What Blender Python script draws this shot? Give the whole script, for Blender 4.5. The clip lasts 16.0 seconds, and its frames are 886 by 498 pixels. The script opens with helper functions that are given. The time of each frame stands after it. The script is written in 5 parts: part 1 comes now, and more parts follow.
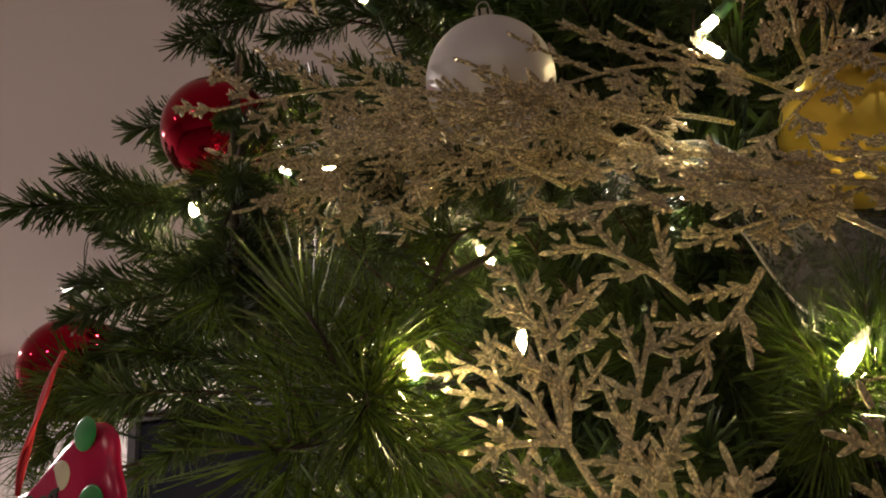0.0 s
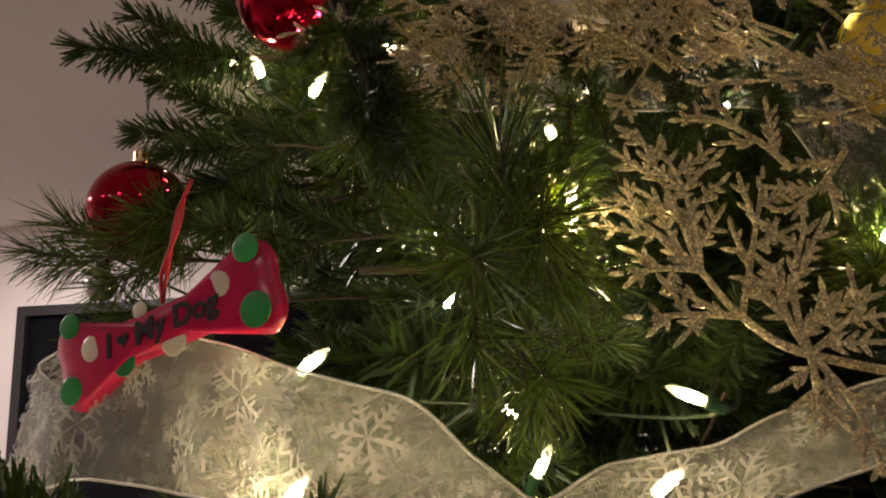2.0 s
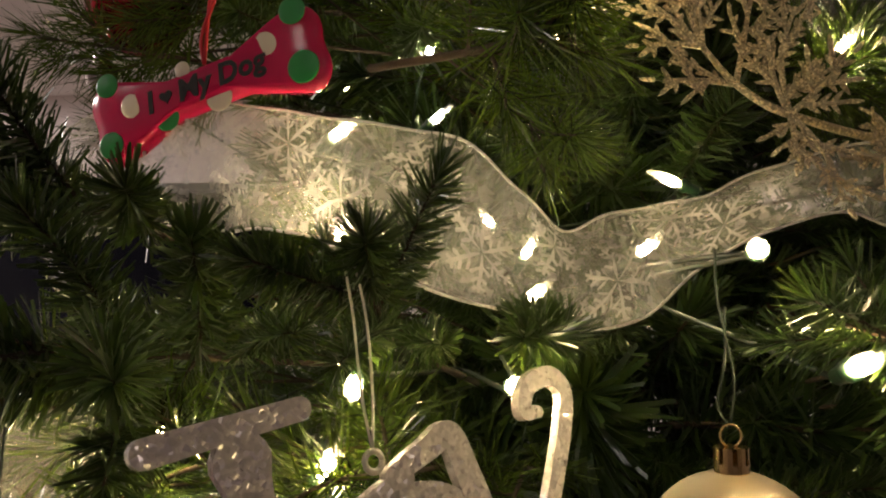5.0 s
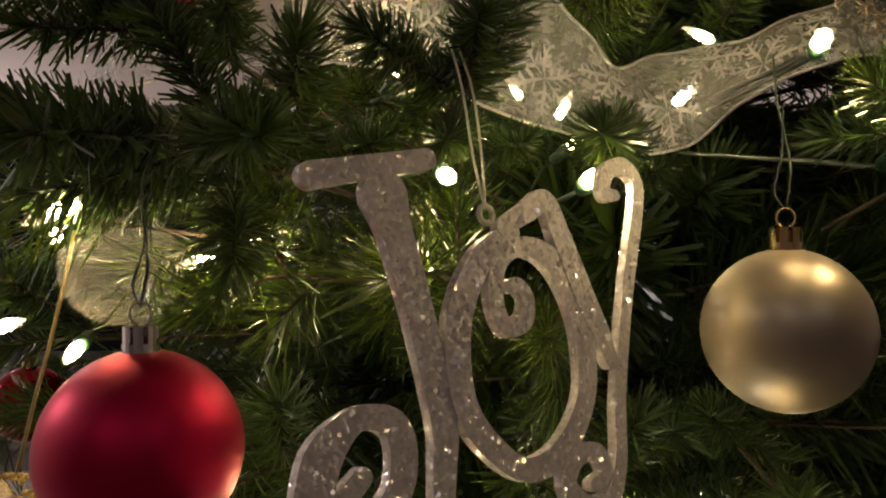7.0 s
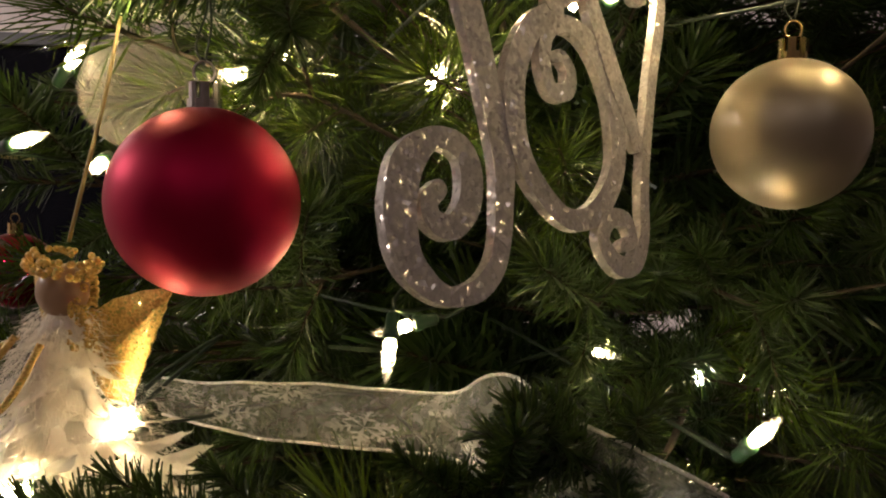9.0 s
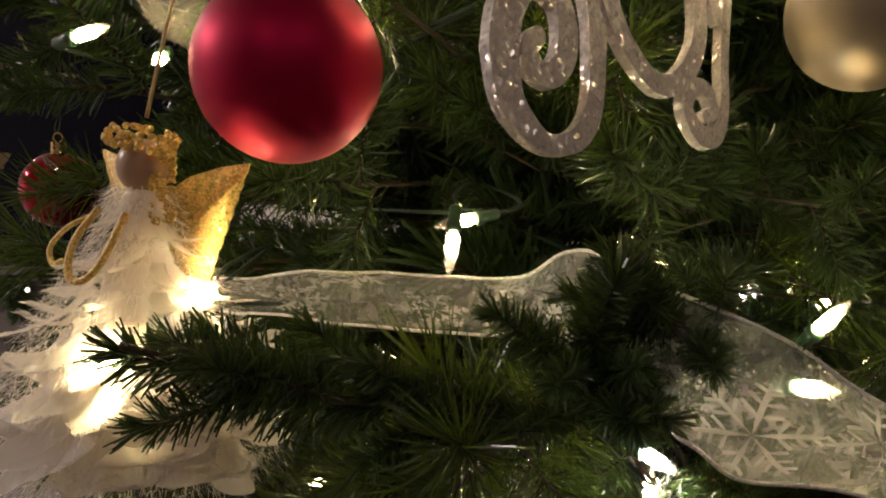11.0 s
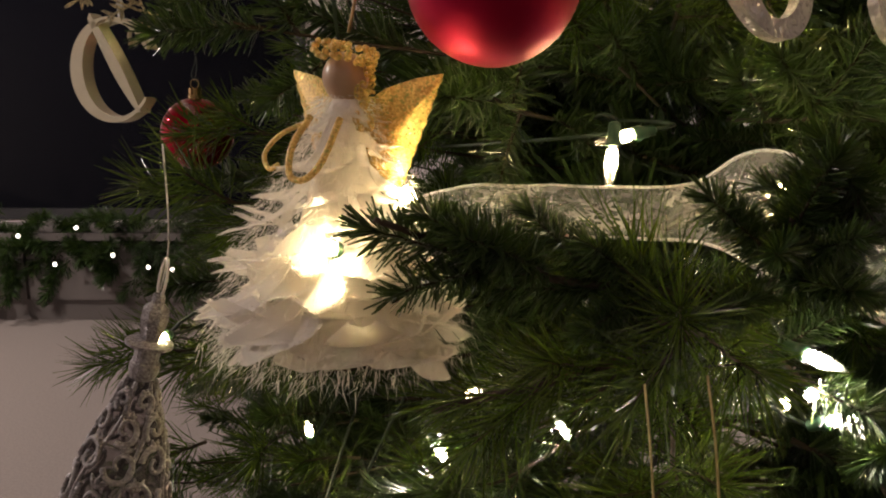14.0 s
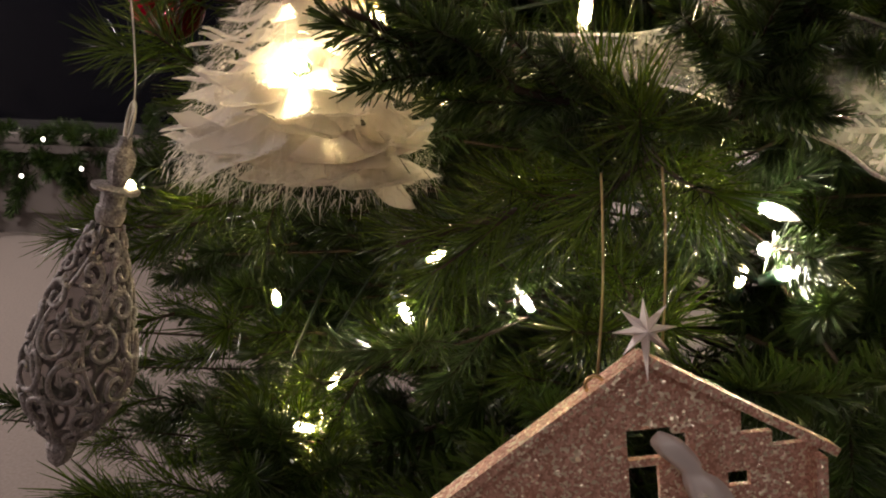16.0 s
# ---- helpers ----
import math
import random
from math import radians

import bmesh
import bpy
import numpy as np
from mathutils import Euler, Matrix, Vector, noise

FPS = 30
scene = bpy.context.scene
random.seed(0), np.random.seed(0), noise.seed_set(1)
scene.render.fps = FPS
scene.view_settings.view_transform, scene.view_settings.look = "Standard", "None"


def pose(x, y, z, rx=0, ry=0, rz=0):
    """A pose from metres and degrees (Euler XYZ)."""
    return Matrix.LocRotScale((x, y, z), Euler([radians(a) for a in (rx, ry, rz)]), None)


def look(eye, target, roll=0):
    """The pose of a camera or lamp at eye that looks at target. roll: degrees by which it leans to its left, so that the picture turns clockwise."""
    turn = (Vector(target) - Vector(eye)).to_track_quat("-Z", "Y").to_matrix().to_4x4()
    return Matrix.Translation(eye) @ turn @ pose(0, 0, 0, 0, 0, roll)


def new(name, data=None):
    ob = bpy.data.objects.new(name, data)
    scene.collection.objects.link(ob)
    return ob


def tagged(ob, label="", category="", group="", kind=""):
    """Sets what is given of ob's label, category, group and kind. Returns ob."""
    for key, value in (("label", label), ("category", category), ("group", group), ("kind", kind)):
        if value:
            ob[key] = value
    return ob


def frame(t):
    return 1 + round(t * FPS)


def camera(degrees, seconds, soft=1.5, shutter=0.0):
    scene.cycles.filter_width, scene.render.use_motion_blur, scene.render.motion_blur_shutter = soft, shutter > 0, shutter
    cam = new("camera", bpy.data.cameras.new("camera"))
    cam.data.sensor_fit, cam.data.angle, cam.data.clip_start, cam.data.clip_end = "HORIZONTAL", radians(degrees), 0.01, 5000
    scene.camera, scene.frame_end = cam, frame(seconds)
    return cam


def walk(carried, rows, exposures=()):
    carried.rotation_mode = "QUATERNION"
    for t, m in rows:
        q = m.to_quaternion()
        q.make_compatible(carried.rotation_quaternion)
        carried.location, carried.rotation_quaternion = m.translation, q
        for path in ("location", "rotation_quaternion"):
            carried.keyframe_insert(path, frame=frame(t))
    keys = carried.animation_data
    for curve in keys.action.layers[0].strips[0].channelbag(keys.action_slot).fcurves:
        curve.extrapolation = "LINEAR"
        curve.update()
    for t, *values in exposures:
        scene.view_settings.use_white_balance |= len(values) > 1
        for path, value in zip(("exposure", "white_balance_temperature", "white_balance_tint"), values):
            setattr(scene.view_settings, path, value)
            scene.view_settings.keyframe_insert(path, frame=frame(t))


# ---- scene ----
cam = camera(60.5, 16.0, soft=2.0)
PATH = [
    (0, (0.16, 0.085, 1.317), (-0.396, 1.911, 1.915), -4.7),
    (0.5, (0.137, 0.068, 1.308), (-0.409, 1.912, 1.86), -3.8),
    (1, (0.112, 0.055, 1.298), (-0.394, 1.922, 1.808), -3.0),
    (1.5, (0.09, 0.04, 1.29), (-0.325, 1.942, 1.75), -2.2),
    (2, (0.071, 0.029, 1.281), (-0.248, 1.964, 1.673), -1.8),
    (2.5, (0.057, 0.028, 1.264), (-0.177, 1.987, 1.592), -1.5),
    (3, (0.049, 0.022, 1.252), (-0.109, 1.995, 1.536), -1.3),
    (3.2, (0.047, 0.017, 1.25), (-0.09, 1.995, 1.51), -1.2),
    (5.3, (0.011, -0.008, 1.205), (-0.056, 1.987, 1.324), -0.5),
    (5.5, (0.008, -0.009, 1.201), (-0.069, 1.987, 1.29), -0.5),
    (6, (-0.002, -0.013, 1.19), (-0.063, 1.985, 1.246), -0.8),
    (6.5, (-0.011, -0.02, 1.178), (-0.058, 1.979, 1.188), -0.7),
    (7, (-0.019, -0.028, 1.166), (-0.038, 1.972, 1.143), -0.5),
    (7.5, (-0.029, -0.031, 1.153), (-0.005, 1.968, 1.102), -0.1),
    (8, (-0.036, -0.035, 1.143), (0.03, 1.963, 1.064), 0.4),
    (8.5, (-0.04, -0.04, 1.13), (0.057, 1.954, 1.01), 0.8),
    (9, (-0.05, -0.046, 1.11), (0.072, 1.945, 0.968), 1.0),
    (9.2, (-0.05, -0.049, 1.11), (0.082, 1.94, 0.939), 1.3),
    (11.3, (-0.078, -0.048, 1.079), (0.006, 1.934, 0.824), 0.8),
    (11.5, (-0.082, -0.051, 1.078), (-0.007, 1.931, 0.822), 0.7),
    (12, (-0.09, -0.057, 1.077), (-0.059, 1.925, 0.809), 0.4),
    (12.5, (-0.101, -0.058, 1.075), (-0.111, 1.923, 0.801), 0.0),
    (13, (-0.108, -0.061, 1.073), (-0.15, 1.917, 0.785), -0.2),
    (13.5, (-0.113, -0.063, 1.065), (-0.169, 1.912, 0.754), -0.2),
    (14, (-0.117, -0.068, 1.061), (-0.178, 1.902, 0.724), -0.1),
    (14.5, (-0.118, -0.074, 1.054), (-0.163, 1.891, 0.684), 0.5),
    (15, (-0.116, -0.075, 1.042), (-0.145, 1.882, 0.635), 1.1),
    (15.5, (-0.115, -0.078, 1.034), (-0.127, 1.87, 0.579), 1.7),
    (16, (-0.113, -0.079, 1.024), (-0.103, 1.856, 0.52), 2.4),
]
walk(cam, [(t, look(eye, target, roll)) for t, eye, target, roll in PATH], [(0, 0.25), (1.5, 0.22), (3.2, 0.22), (5.3, 0.08), (7, -0.22), (8, -0.28), (9.2, -0.2), (11.3, 0.06), (13.2, 0.18), (16, 0.26)])

# ---------------------------------------------------------------- light
world = bpy.data.worlds.new("night")
scene.world = world
world.use_nodes = True
world.node_tree.nodes["Background"].inputs[0].default_value = (0.02, 0.022, 0.04, 1)
world.node_tree.nodes["Background"].inputs[1].default_value = 0.2

DOWNLIGHT_WATTS = 32.0      # base for the recessed ceiling lights over the far end, two of them added unseen
BULB_GLOW = 340.0           # brightness of a mini bulb's core
CEILING = 2.45
WALL_Y = 4.2

R_ = random.Random(7)


# ---------------------------------------------------------------- geometry helpers
def V(*a):
    return np.array(a, float)


def unit(v):
    v = np.asarray(v, float)
    return v / (np.linalg.norm(v) + 1e-12)


def frame_of(axis, side=(0, 0, 1)):
    """Rows x, y, z of a right-handed frame with z along axis."""
    z = unit(axis)
    x = np.cross(side, z)
    if np.linalg.norm(x) < 1e-4:
        x = np.cross((1, 0, 0), z)
    x = unit(x)
    return x, np.cross(z, x), z


def matrix_of(place, x, y, z):
    return Matrix(((x[0], y[0], z[0], place[0]), (x[1], y[1], z[1], place[1]), (x[2], y[2], z[2], place[2]), (0, 0, 0, 1)))


def aim(place, axis, spin=0.0, scale=1.0):
    """A pose at place whose z runs along axis, turned by spin about it."""
    x, y, z = frame_of(axis)
    c, s = math.cos(spin), math.sin(spin)
    return matrix_of(place, (x * c + y * s) * scale, (y * c - x * s) * scale, z * scale)


def smooth_path(points, n):
    """Catmull-Rom through the points (any number of columns)."""
    p = np.asarray(points, float)
    p = np.vstack([2 * p[0] - p[1], p, 2 * p[-1] - p[-2]])
    m = len(p) - 3
    out = []
    for s in np.linspace(0, m - 1e-9, n):
        i, f = int(s), s - int(s)
        a, b, c, d = p[i:i + 4]
        out.append(0.5 * (2 * b + (c - a) * f + (2 * a - 5 * b + 4 * c - d) * f * f + (3 * b - a - 3 * c + d) * f ** 3))
    return np.array(out)


def tube(points, radius, sides=6, caps=True):
    p = np.asarray(points, float)
    n = len(p)
    r = np.broadcast_to(np.asarray(radius, float), (n,))
    tang = np.gradient(p, axis=0)
    x = None
    verts = []
    for i in range(n):
        z = unit(tang[i])
        if x is None:
            x = frame_of(z)[0]
        x = unit(x - z * np.dot(x, z))
        y = np.cross(z, x)
        for k in range(sides):
            a = 2 * math.pi * k / sides
            verts.append(p[i] + r[i] * (math.cos(a) * x + math.sin(a) * y))
    faces = []
    for i in range(n - 1):
        for k in range(sides):
            k2 = (k + 1) % sides
            faces.append((i * sides + k, i * sides + k2, (i + 1) * sides + k2, (i + 1) * sides + k))
    if caps:
        faces.append(tuple(range(sides))[::-1])
        faces.append(tuple((n - 1) * sides + k for k in range(sides)))
    return np.array(verts), faces


def lathe(profile, seg=32):
    """Profile of (radius, height), turned about z."""
    verts, faces = [], []
    n = len(profile)
    for r, h in profile:
        for k in range(seg):
            a = 2 * math.pi * k / seg
            verts.append((r * math.cos(a), r * math.sin(a), h))
    for i in range(n - 1):
        for k in range(seg):
            k2 = (k + 1) % seg
            faces.append((i * seg + k, i * seg + k2, (i + 1) * seg + k2, (i + 1) * seg + k))
    faces.append(tuple(range(seg))[::-1])
    faces.append(tuple((n - 1) * seg + k for k in range(seg)))
    return np.array(verts), faces


def box(x0, x1, y0, y1, z0, z1):
    v = np.array([(x, y, z) for z in (z0, z1) for y in (y0, y1) for x in (x0, x1)], float)
    return v, [(0, 2, 3, 1), (4, 5, 7, 6), (0, 1, 5, 4), (2, 6, 7, 3), (0, 4, 6, 2), (1, 3, 7, 5)]


def prism(outline, z0, z1):
    """A flat plate from an outline in x, y."""
    n = len(outline)
    v = np.array([(x, y, z) for z in (z0, z1) for x, y in outline], float)
    f = [tuple(range(n))[::-1], tuple(range(n, 2 * n))]
    f += [(i, (i + 1) % n, n + (i + 1) % n, n + i) for i in range(n)]
    return v, f


def moved(geo, m):
    v, f = geo
    m = np.array(m)
    return v @ m[:3, :3].T + m[:3, 3], f


def shifted(geo, d):
    return geo[0] + np.asarray(d, float), geo[1]


def joined(geos):
    vs, fs, k = [], [], 0
    for v, f in geos:
        vs.append(v)
        fs += [tuple(i + k for i in q) for q in f]
        k += len(v)
    return np.vstack(vs), fs


def mesh_of(name, geo, mats, slots=None, smooth=True):
    me = bpy.data.meshes.new(name)
    v, f = geo
    me.from_pydata(v.tolist(), [], [tuple(int(i) for i in q) for q in f])
    for m in (mats if isinstance(mats, (list, tuple)) else [mats]):
        me.materials.append(m)
    if slots is not None:
        me.polygons.foreach_set("material_index", np.asarray(slots, np.int32))
    me.polygons.foreach_set("use_smooth", np.full(len(f), smooth))
    me.update()
    return me


def part(name, geo, mat, parent=None, label="", smooth=True, slots=None):
    ob = new(name, mesh_of(name, geo, mat, slots, smooth))
    if parent:
        ob.parent = parent
    if label:
        ob["label"] = label
    return ob


def thing(name, label, category, m=None, group="", kind=""):
    ob = new(name)
    ob.empty_display_size = 0.01
    if m is not None:
        ob.matrix_basis = m
    return tagged(ob, label, category, group, kind)


# ---------------------------------------------------------------- materials
def material(name):
    m = bpy.data.materials.new(name)
    m.use_nodes = True
    nt = m.node_tree
    return m, nt, nt.nodes["Principled BSDF"]


def node(nt, kind, **ins):
    n = nt.nodes.new(kind)
    for k, v in ins.items():
        n.inputs[k.replace("_", " ")].default_value = v
    return n


def varied(name, low, high, rough=0.5, metal=0.0, scale=60.0, bump=0.0, bump_scale=400.0, per="", spec=0.5, sheen=0.0):
    """A surface whose colour drifts between two tones, with fine relief."""
    m, nt, b = material(name)
    tex = node(nt, "ShaderNodeTexCoord")
    nz = node(nt, "ShaderNodeTexNoise", Scale=scale, Detail=4.0)
    nt.links.new(tex.outputs["Object"], nz.inputs["Vector"])
    fac = nz.outputs[0]
    if per:
        src = nt.nodes.new("ShaderNodeObjectInfo" if per == "object" else "ShaderNodeNewGeometry")
        out = src.outputs["Random"] if per == "object" else src.outputs["Random Per Island"]
        mx = node(nt, "ShaderNodeMath")
        mx.operation = "MULTIPLY_ADD"
        mx.inputs[1].default_value = 0.55
        nt.links.new(out, mx.inputs[0])
        half = node(nt, "ShaderNodeMath")
        half.operation = "MULTIPLY"
        half.inputs[1].default_value = 0.45
        nt.links.new(fac, half.inputs[0])
        nt.links.new(half.outputs[0], mx.inputs[2])
        fac = mx.outputs[0]
    ramp = node(nt, "ShaderNodeValToRGB")
    ramp.color_ramp.elements[0].position, ramp.color_ramp.elements[1].position = 0.25, 0.75
    ramp.color_ramp.elements[0].color = (*low, 1)
    ramp.color_ramp.elements[1].color = (*high, 1)
    nt.links.new(fac, ramp.inputs[0])
    nt.links.new(ramp.outputs[0], b.inputs["Base Color"])
    b.inputs["Roughness"].default_value = rough
    b.inputs["Metallic"].default_value = metal
    b.inputs["Specular IOR Level"].default_value = spec
    if bump:
        n2 = node(nt, "ShaderNodeTexNoise", Scale=bump_scale, Detail=3.0)
        nt.links.new(tex.outputs["Object"], n2.inputs["Vector"])
        bp = node(nt, "ShaderNodeBump", Strength=bump, Distance=0.001)
        nt.links.new(n2.outputs[0], bp.inputs["Height"])
        nt.links.new(bp.outputs[0], b.inputs["Normal"])
    return m


def see_lit_through(m, colour, amount):
    """Lets part of the light pass as scattered light, as thin leaves and cloth do."""
    nt = m.node_tree
    b = nt.nodes["Principled BSDF"]
    tr = node(nt, "ShaderNodeBsdfTranslucent", Color=(*colour, 1))
    mix = node(nt, "ShaderNodeMixShader", Fac=amount)
    nt.links.new(b.outputs[0], mix.inputs[1])
    nt.links.new(tr.outputs[0], mix.inputs[2])
    nt.links.new(mix.outputs[0], nt.nodes["Material Output"].inputs[0])
    return m


def glitter(name, low, high, grain=1500.0, rough=0.22, metal=0.9, tilt=0.30, flecks=0.16):
    """Fine glitter: grains with their own slope and tone, and a share of mirror flecks."""
    m, nt, b = material(name)
    tex = node(nt, "ShaderNodeTexCoord")
    vo = node(nt, "ShaderNodeTexVoronoi", Scale=grain)
    nt.links.new(tex.outputs["Object"], vo.inputs["Vector"])
    sep = node(nt, "ShaderNodeSeparateColor")
    nt.links.new(vo.outputs["Color"], sep.inputs[0])
    geo = node(nt, "ShaderNodeNewGeometry")
    vo2 = node(nt, "ShaderNodeTexVoronoi", Scale=grain * 1.01)
    nt.links.new(tex.outputs["Object"], vo2.inputs["Vector"])
    fleck = node(nt, "ShaderNodeMath")
    fleck.operation = "LESS_THAN"
    fleck.inputs[1].default_value = flecks
    nt.links.new(sep.outputs[0], fleck.inputs[0])
    slope = node(nt, "ShaderNodeMath")
    slope.operation = "MULTIPLY_ADD"
    slope.inputs[1].default_value, slope.inputs[2].default_value = 0.85, tilt
    nt.links.new(fleck.outputs[0], slope.inputs[0])
    sub = node(nt, "ShaderNodeVectorMath")
    sub.operation = "SUBTRACT"
    sub.inputs[1].default_value = (0.5, 0.5, 0.5)
    nt.links.new(vo2.outputs["Color"], sub.inputs[0])
    mul = node(nt, "ShaderNodeVectorMath")
    mul.operation = "SCALE"
    nt.links.new(sub.outputs[0], mul.inputs[0])
    nt.links.new(slope.outputs[0], mul.inputs["Scale"])
    add = node(nt, "ShaderNodeVectorMath")
    nt.links.new(mul.outputs[0], add.inputs[0])
    nt.links.new(geo.outputs["Normal"], add.inputs[1])
    nrm = node(nt, "ShaderNodeVectorMath")
    nrm.operation = "NORMALIZE"
    nt.links.new(add.outputs[0], nrm.inputs[0])
    nt.links.new(nrm.outputs[0], b.inputs["Normal"])
    ramp = node(nt, "ShaderNodeValToRGB")
    ramp.color_ramp.elements[0].color = (*low, 1)
    ramp.color_ramp.elements[1].color = (*high, 1)
    nt.links.new(sep.outputs[1], ramp.inputs[0])
    mix = node(nt, "ShaderNodeMix")
    mix.data_type = "RGBA"
    mix.inputs[7].default_value = (*(min(1.0, 1.65 * c) for c in high), 1)
    nt.links.new(fleck.outputs[0], mix.inputs[0])
    nt.links.new(ramp.outputs[0], mix.inputs[6])
    nt.links.new(mix.outputs[2], b.inputs["Base Color"])
    met = node(nt, "ShaderNodeMath")
    met.operation = "MULTIPLY_ADD"
    met.inputs[1].default_value, met.inputs[2].default_value = metal * 0.50, metal * 0.2
    nt.links.new(fleck.outputs[0], met.inputs[0])
    nt.links.new(met.outputs[0], b.inputs["Metallic"])
    rg = node(nt, "ShaderNodeMath")
    rg.operation = "MULTIPLY_ADD"
    rg.inputs[1].default_value, rg.inputs[2].default_value = rough - 0.5, 0.5
    nt.links.new(fleck.outputs[0], rg.inputs[0])
    nt.links.new(rg.outputs[0], b.inputs["Roughness"])
    return m


def sheer(name, colour, cover, weave=2600.0):
    """Thin cloth: threads with gaps between them."""
    m, nt, b = material(name)
    b.inputs["Base Color"].default_value = (*colour, 1)
    b.inputs["Roughness"].default_value = 0.35
    tex = node(nt, "ShaderNodeTexCoord")
    nz = node(nt, "ShaderNodeTexNoise", Scale=140.0, Detail=5.0, Roughness=0.65)
    nt.links.new(tex.outputs["Object"], nz.inputs["Vector"])
    ramp = node(nt, "ShaderNodeMapRange")
    ramp.inputs["From Min"].default_value, ramp.inputs["From Max"].default_value = 0.35, 0.7
    ramp.inputs["To Min"].default_value, ramp.inputs["To Max"].default_value = cover * 0.80, min(1.0, cover * 1.20)
    nt.links.new(nz.outputs[0], ramp.inputs[0])
    bn = node(nt, "ShaderNodeTexNoise", Scale=weave * 0.3, Detail=2.0)
    nt.links.new(tex.outputs["Object"], bn.inputs["Vector"])
    bp = node(nt, "ShaderNodeBump", Strength=0.6, Distance=0.0006)
    nt.links.new(bn.outputs[0], bp.inputs["Height"])
    nt.links.new(bp.outputs[0], b.inputs["Normal"])
    tl = node(nt, "ShaderNodeBsdfTranslucent", Color=(*colour, 1))
    m1 = node(nt, "ShaderNodeMixShader", Fac=0.65)
    nt.links.new(b.outputs[0], m1.inputs[1])
    nt.links.new(tl.outputs[0], m1.inputs[2])
    tp = node(nt, "ShaderNodeBsdfTransparent")
    m2 = node(nt, "ShaderNodeMixShader")
    nt.links.new(ramp.outputs[0], m2.inputs[0])
    nt.links.new(tp.outputs[0], m2.inputs[1])
    nt.links.new(m1.outputs[0], m2.inputs[2])
    nt.links.new(m2.outputs[0], nt.nodes["Material Output"].inputs[0])
    return m


def clear(name, colour, gloss, rough=0.03):
    """Thin clear plastic: mostly seen through, with a gloss."""
    m, nt, b = material(name)
    b.inputs["Base Color"].default_value = (*colour, 1)
    b.inputs["Roughness"].default_value = rough
    tp = node(nt, "ShaderNodeBsdfTransparent", Color=(*colour, 1))
    mix = node(nt, "ShaderNodeMixShader", Fac=gloss)
    nt.links.new(tp.outputs[0], mix.inputs[1])
    nt.links.new(b.outputs[0], mix.inputs[2])
    nt.links.new(mix.outputs[0], nt.nodes["Material Output"].inputs[0])
    return m


def glowing(name, colour, strength):
    m, nt, b = material(name)
    b.inputs["Base Color"].default_value = (*colour, 1)
    b.inputs["Emission Color"].default_value = (*colour, 1)
    b.inputs["Emission Strength"].default_value = strength
    return m


NEEDLE = see_lit_through(varied("short_needles", (0.005, 0.014, 0.004), (0.040, 0.072, 0.016), 0.30, per="island", spec=0.5), (0.09, 0.15, 0.018), 0.13)
NEEDLE_LONG = see_lit_through(varied("long_needles", (0.005, 0.014, 0.0035), (0.075, 0.122, 0.020), 0.25, per="island", spec=0.6), (0.14, 0.21, 0.018), 0.15)
BARK = varied("twig_bark", (0.018, 0.011, 0.006), (0.046, 0.025, 0.012), 0.85, bump=0.6)
WIRE = varied("green_wire", (0.004, 0.011, 0.005), (0.008, 0.020, 0.009), 0.5)
SOCKET = varied("green_socket", (0.010, 0.035, 0.016), (0.016, 0.05, 0.022), 0.3)
GLASS = clear("bulb_glass", (0.97, 0.96, 0.94), 0.24)
GLOW_WARM = glowing("warm_bulb", (1.0, 0.77, 0.39), BULB_GLOW)
GLOW_COOL = glowing("cool_bulb", (1.0, 0.91, 0.74), BULB_GLOW * 0.8)
RED_SATIN = varied("red_satin", (0.34, 0.0004, 0.032), (0.41, 0.0009, 0.042), 0.46, 0.80, scale=30, bump=0.03, bump_scale=3000)
RED_MIRROR = varied("red_mirror", (0.36, 0.003, 0.022), (0.42, 0.005, 0.03), 0.07, 0.95, scale=30)
GOLD_SATIN = varied("pale_gold_satin", (0.35, 0.285, 0.205), (0.40, 0.33, 0.24), 0.42, 0.8, scale=30, bump=0.03, bump_scale=3000)
GOLD_YELLOW = varied("yellow_gold_satin", (0.74, 0.53, 0.07), (0.82, 0.60, 0.10), 0.38, 0.65, scale=30)
WHITE_SATIN = varied("white_satin", (0.72, 0.68, 0.68), (0.80, 0.76, 0.76), 0.4, 0.1, scale=30)
FROST = sheer("frosted_white", (0.66, 0.62, 0.54), 0.22)
CAP_GOLD = varied("gold_cap", (0.60, 0.42, 0.20), (0.70, 0.52, 0.28), 0.2, 1.0)
CAP_SILVER = varied("silver_cap", (0.60, 0.57, 0.56), (0.70, 0.67, 0.66), 0.16, 1.0)
SILVER_GLITTER = glitter("silver_glitter", (0.40, 0.365, 0.34), (0.56, 0.51, 0.48), 850.0, 0.25, metal=0.70, flecks=0.36)
GOLD_GLITTER = glitter("champagne_glitter", (0.29, 0.24, 0.145), (0.56, 0.475, 0.30), 1050.0, 0.30, metal=1.1, flecks=0.30)
BRIGHT_GOLD_GLITTER = glitter("bright_gold_glitter", (0.42, 0.24, 0.05), (0.80, 0.55, 0.18), 1300.0, 0.25)
COPPER_GLITTER = glitter("copper_glitter", (0.50, 0.24, 0.17), (0.85, 0.53, 0.42), 1300.0, 0.33, metal=0.8, flecks=0.28)
RIBBON = sheer("sheer_ribbon", (0.78, 0.765, 0.75), 0.29)
RIBBON_EDGE = glitter("ribbon_edge", (0.5, 0.47, 0.42), (0.85, 0.82, 0.76), 2200.0, 0.3, 0.5)
FLAKE = sheer("snowflake_thread", (0.84, 0.82, 0.79), 0.38)
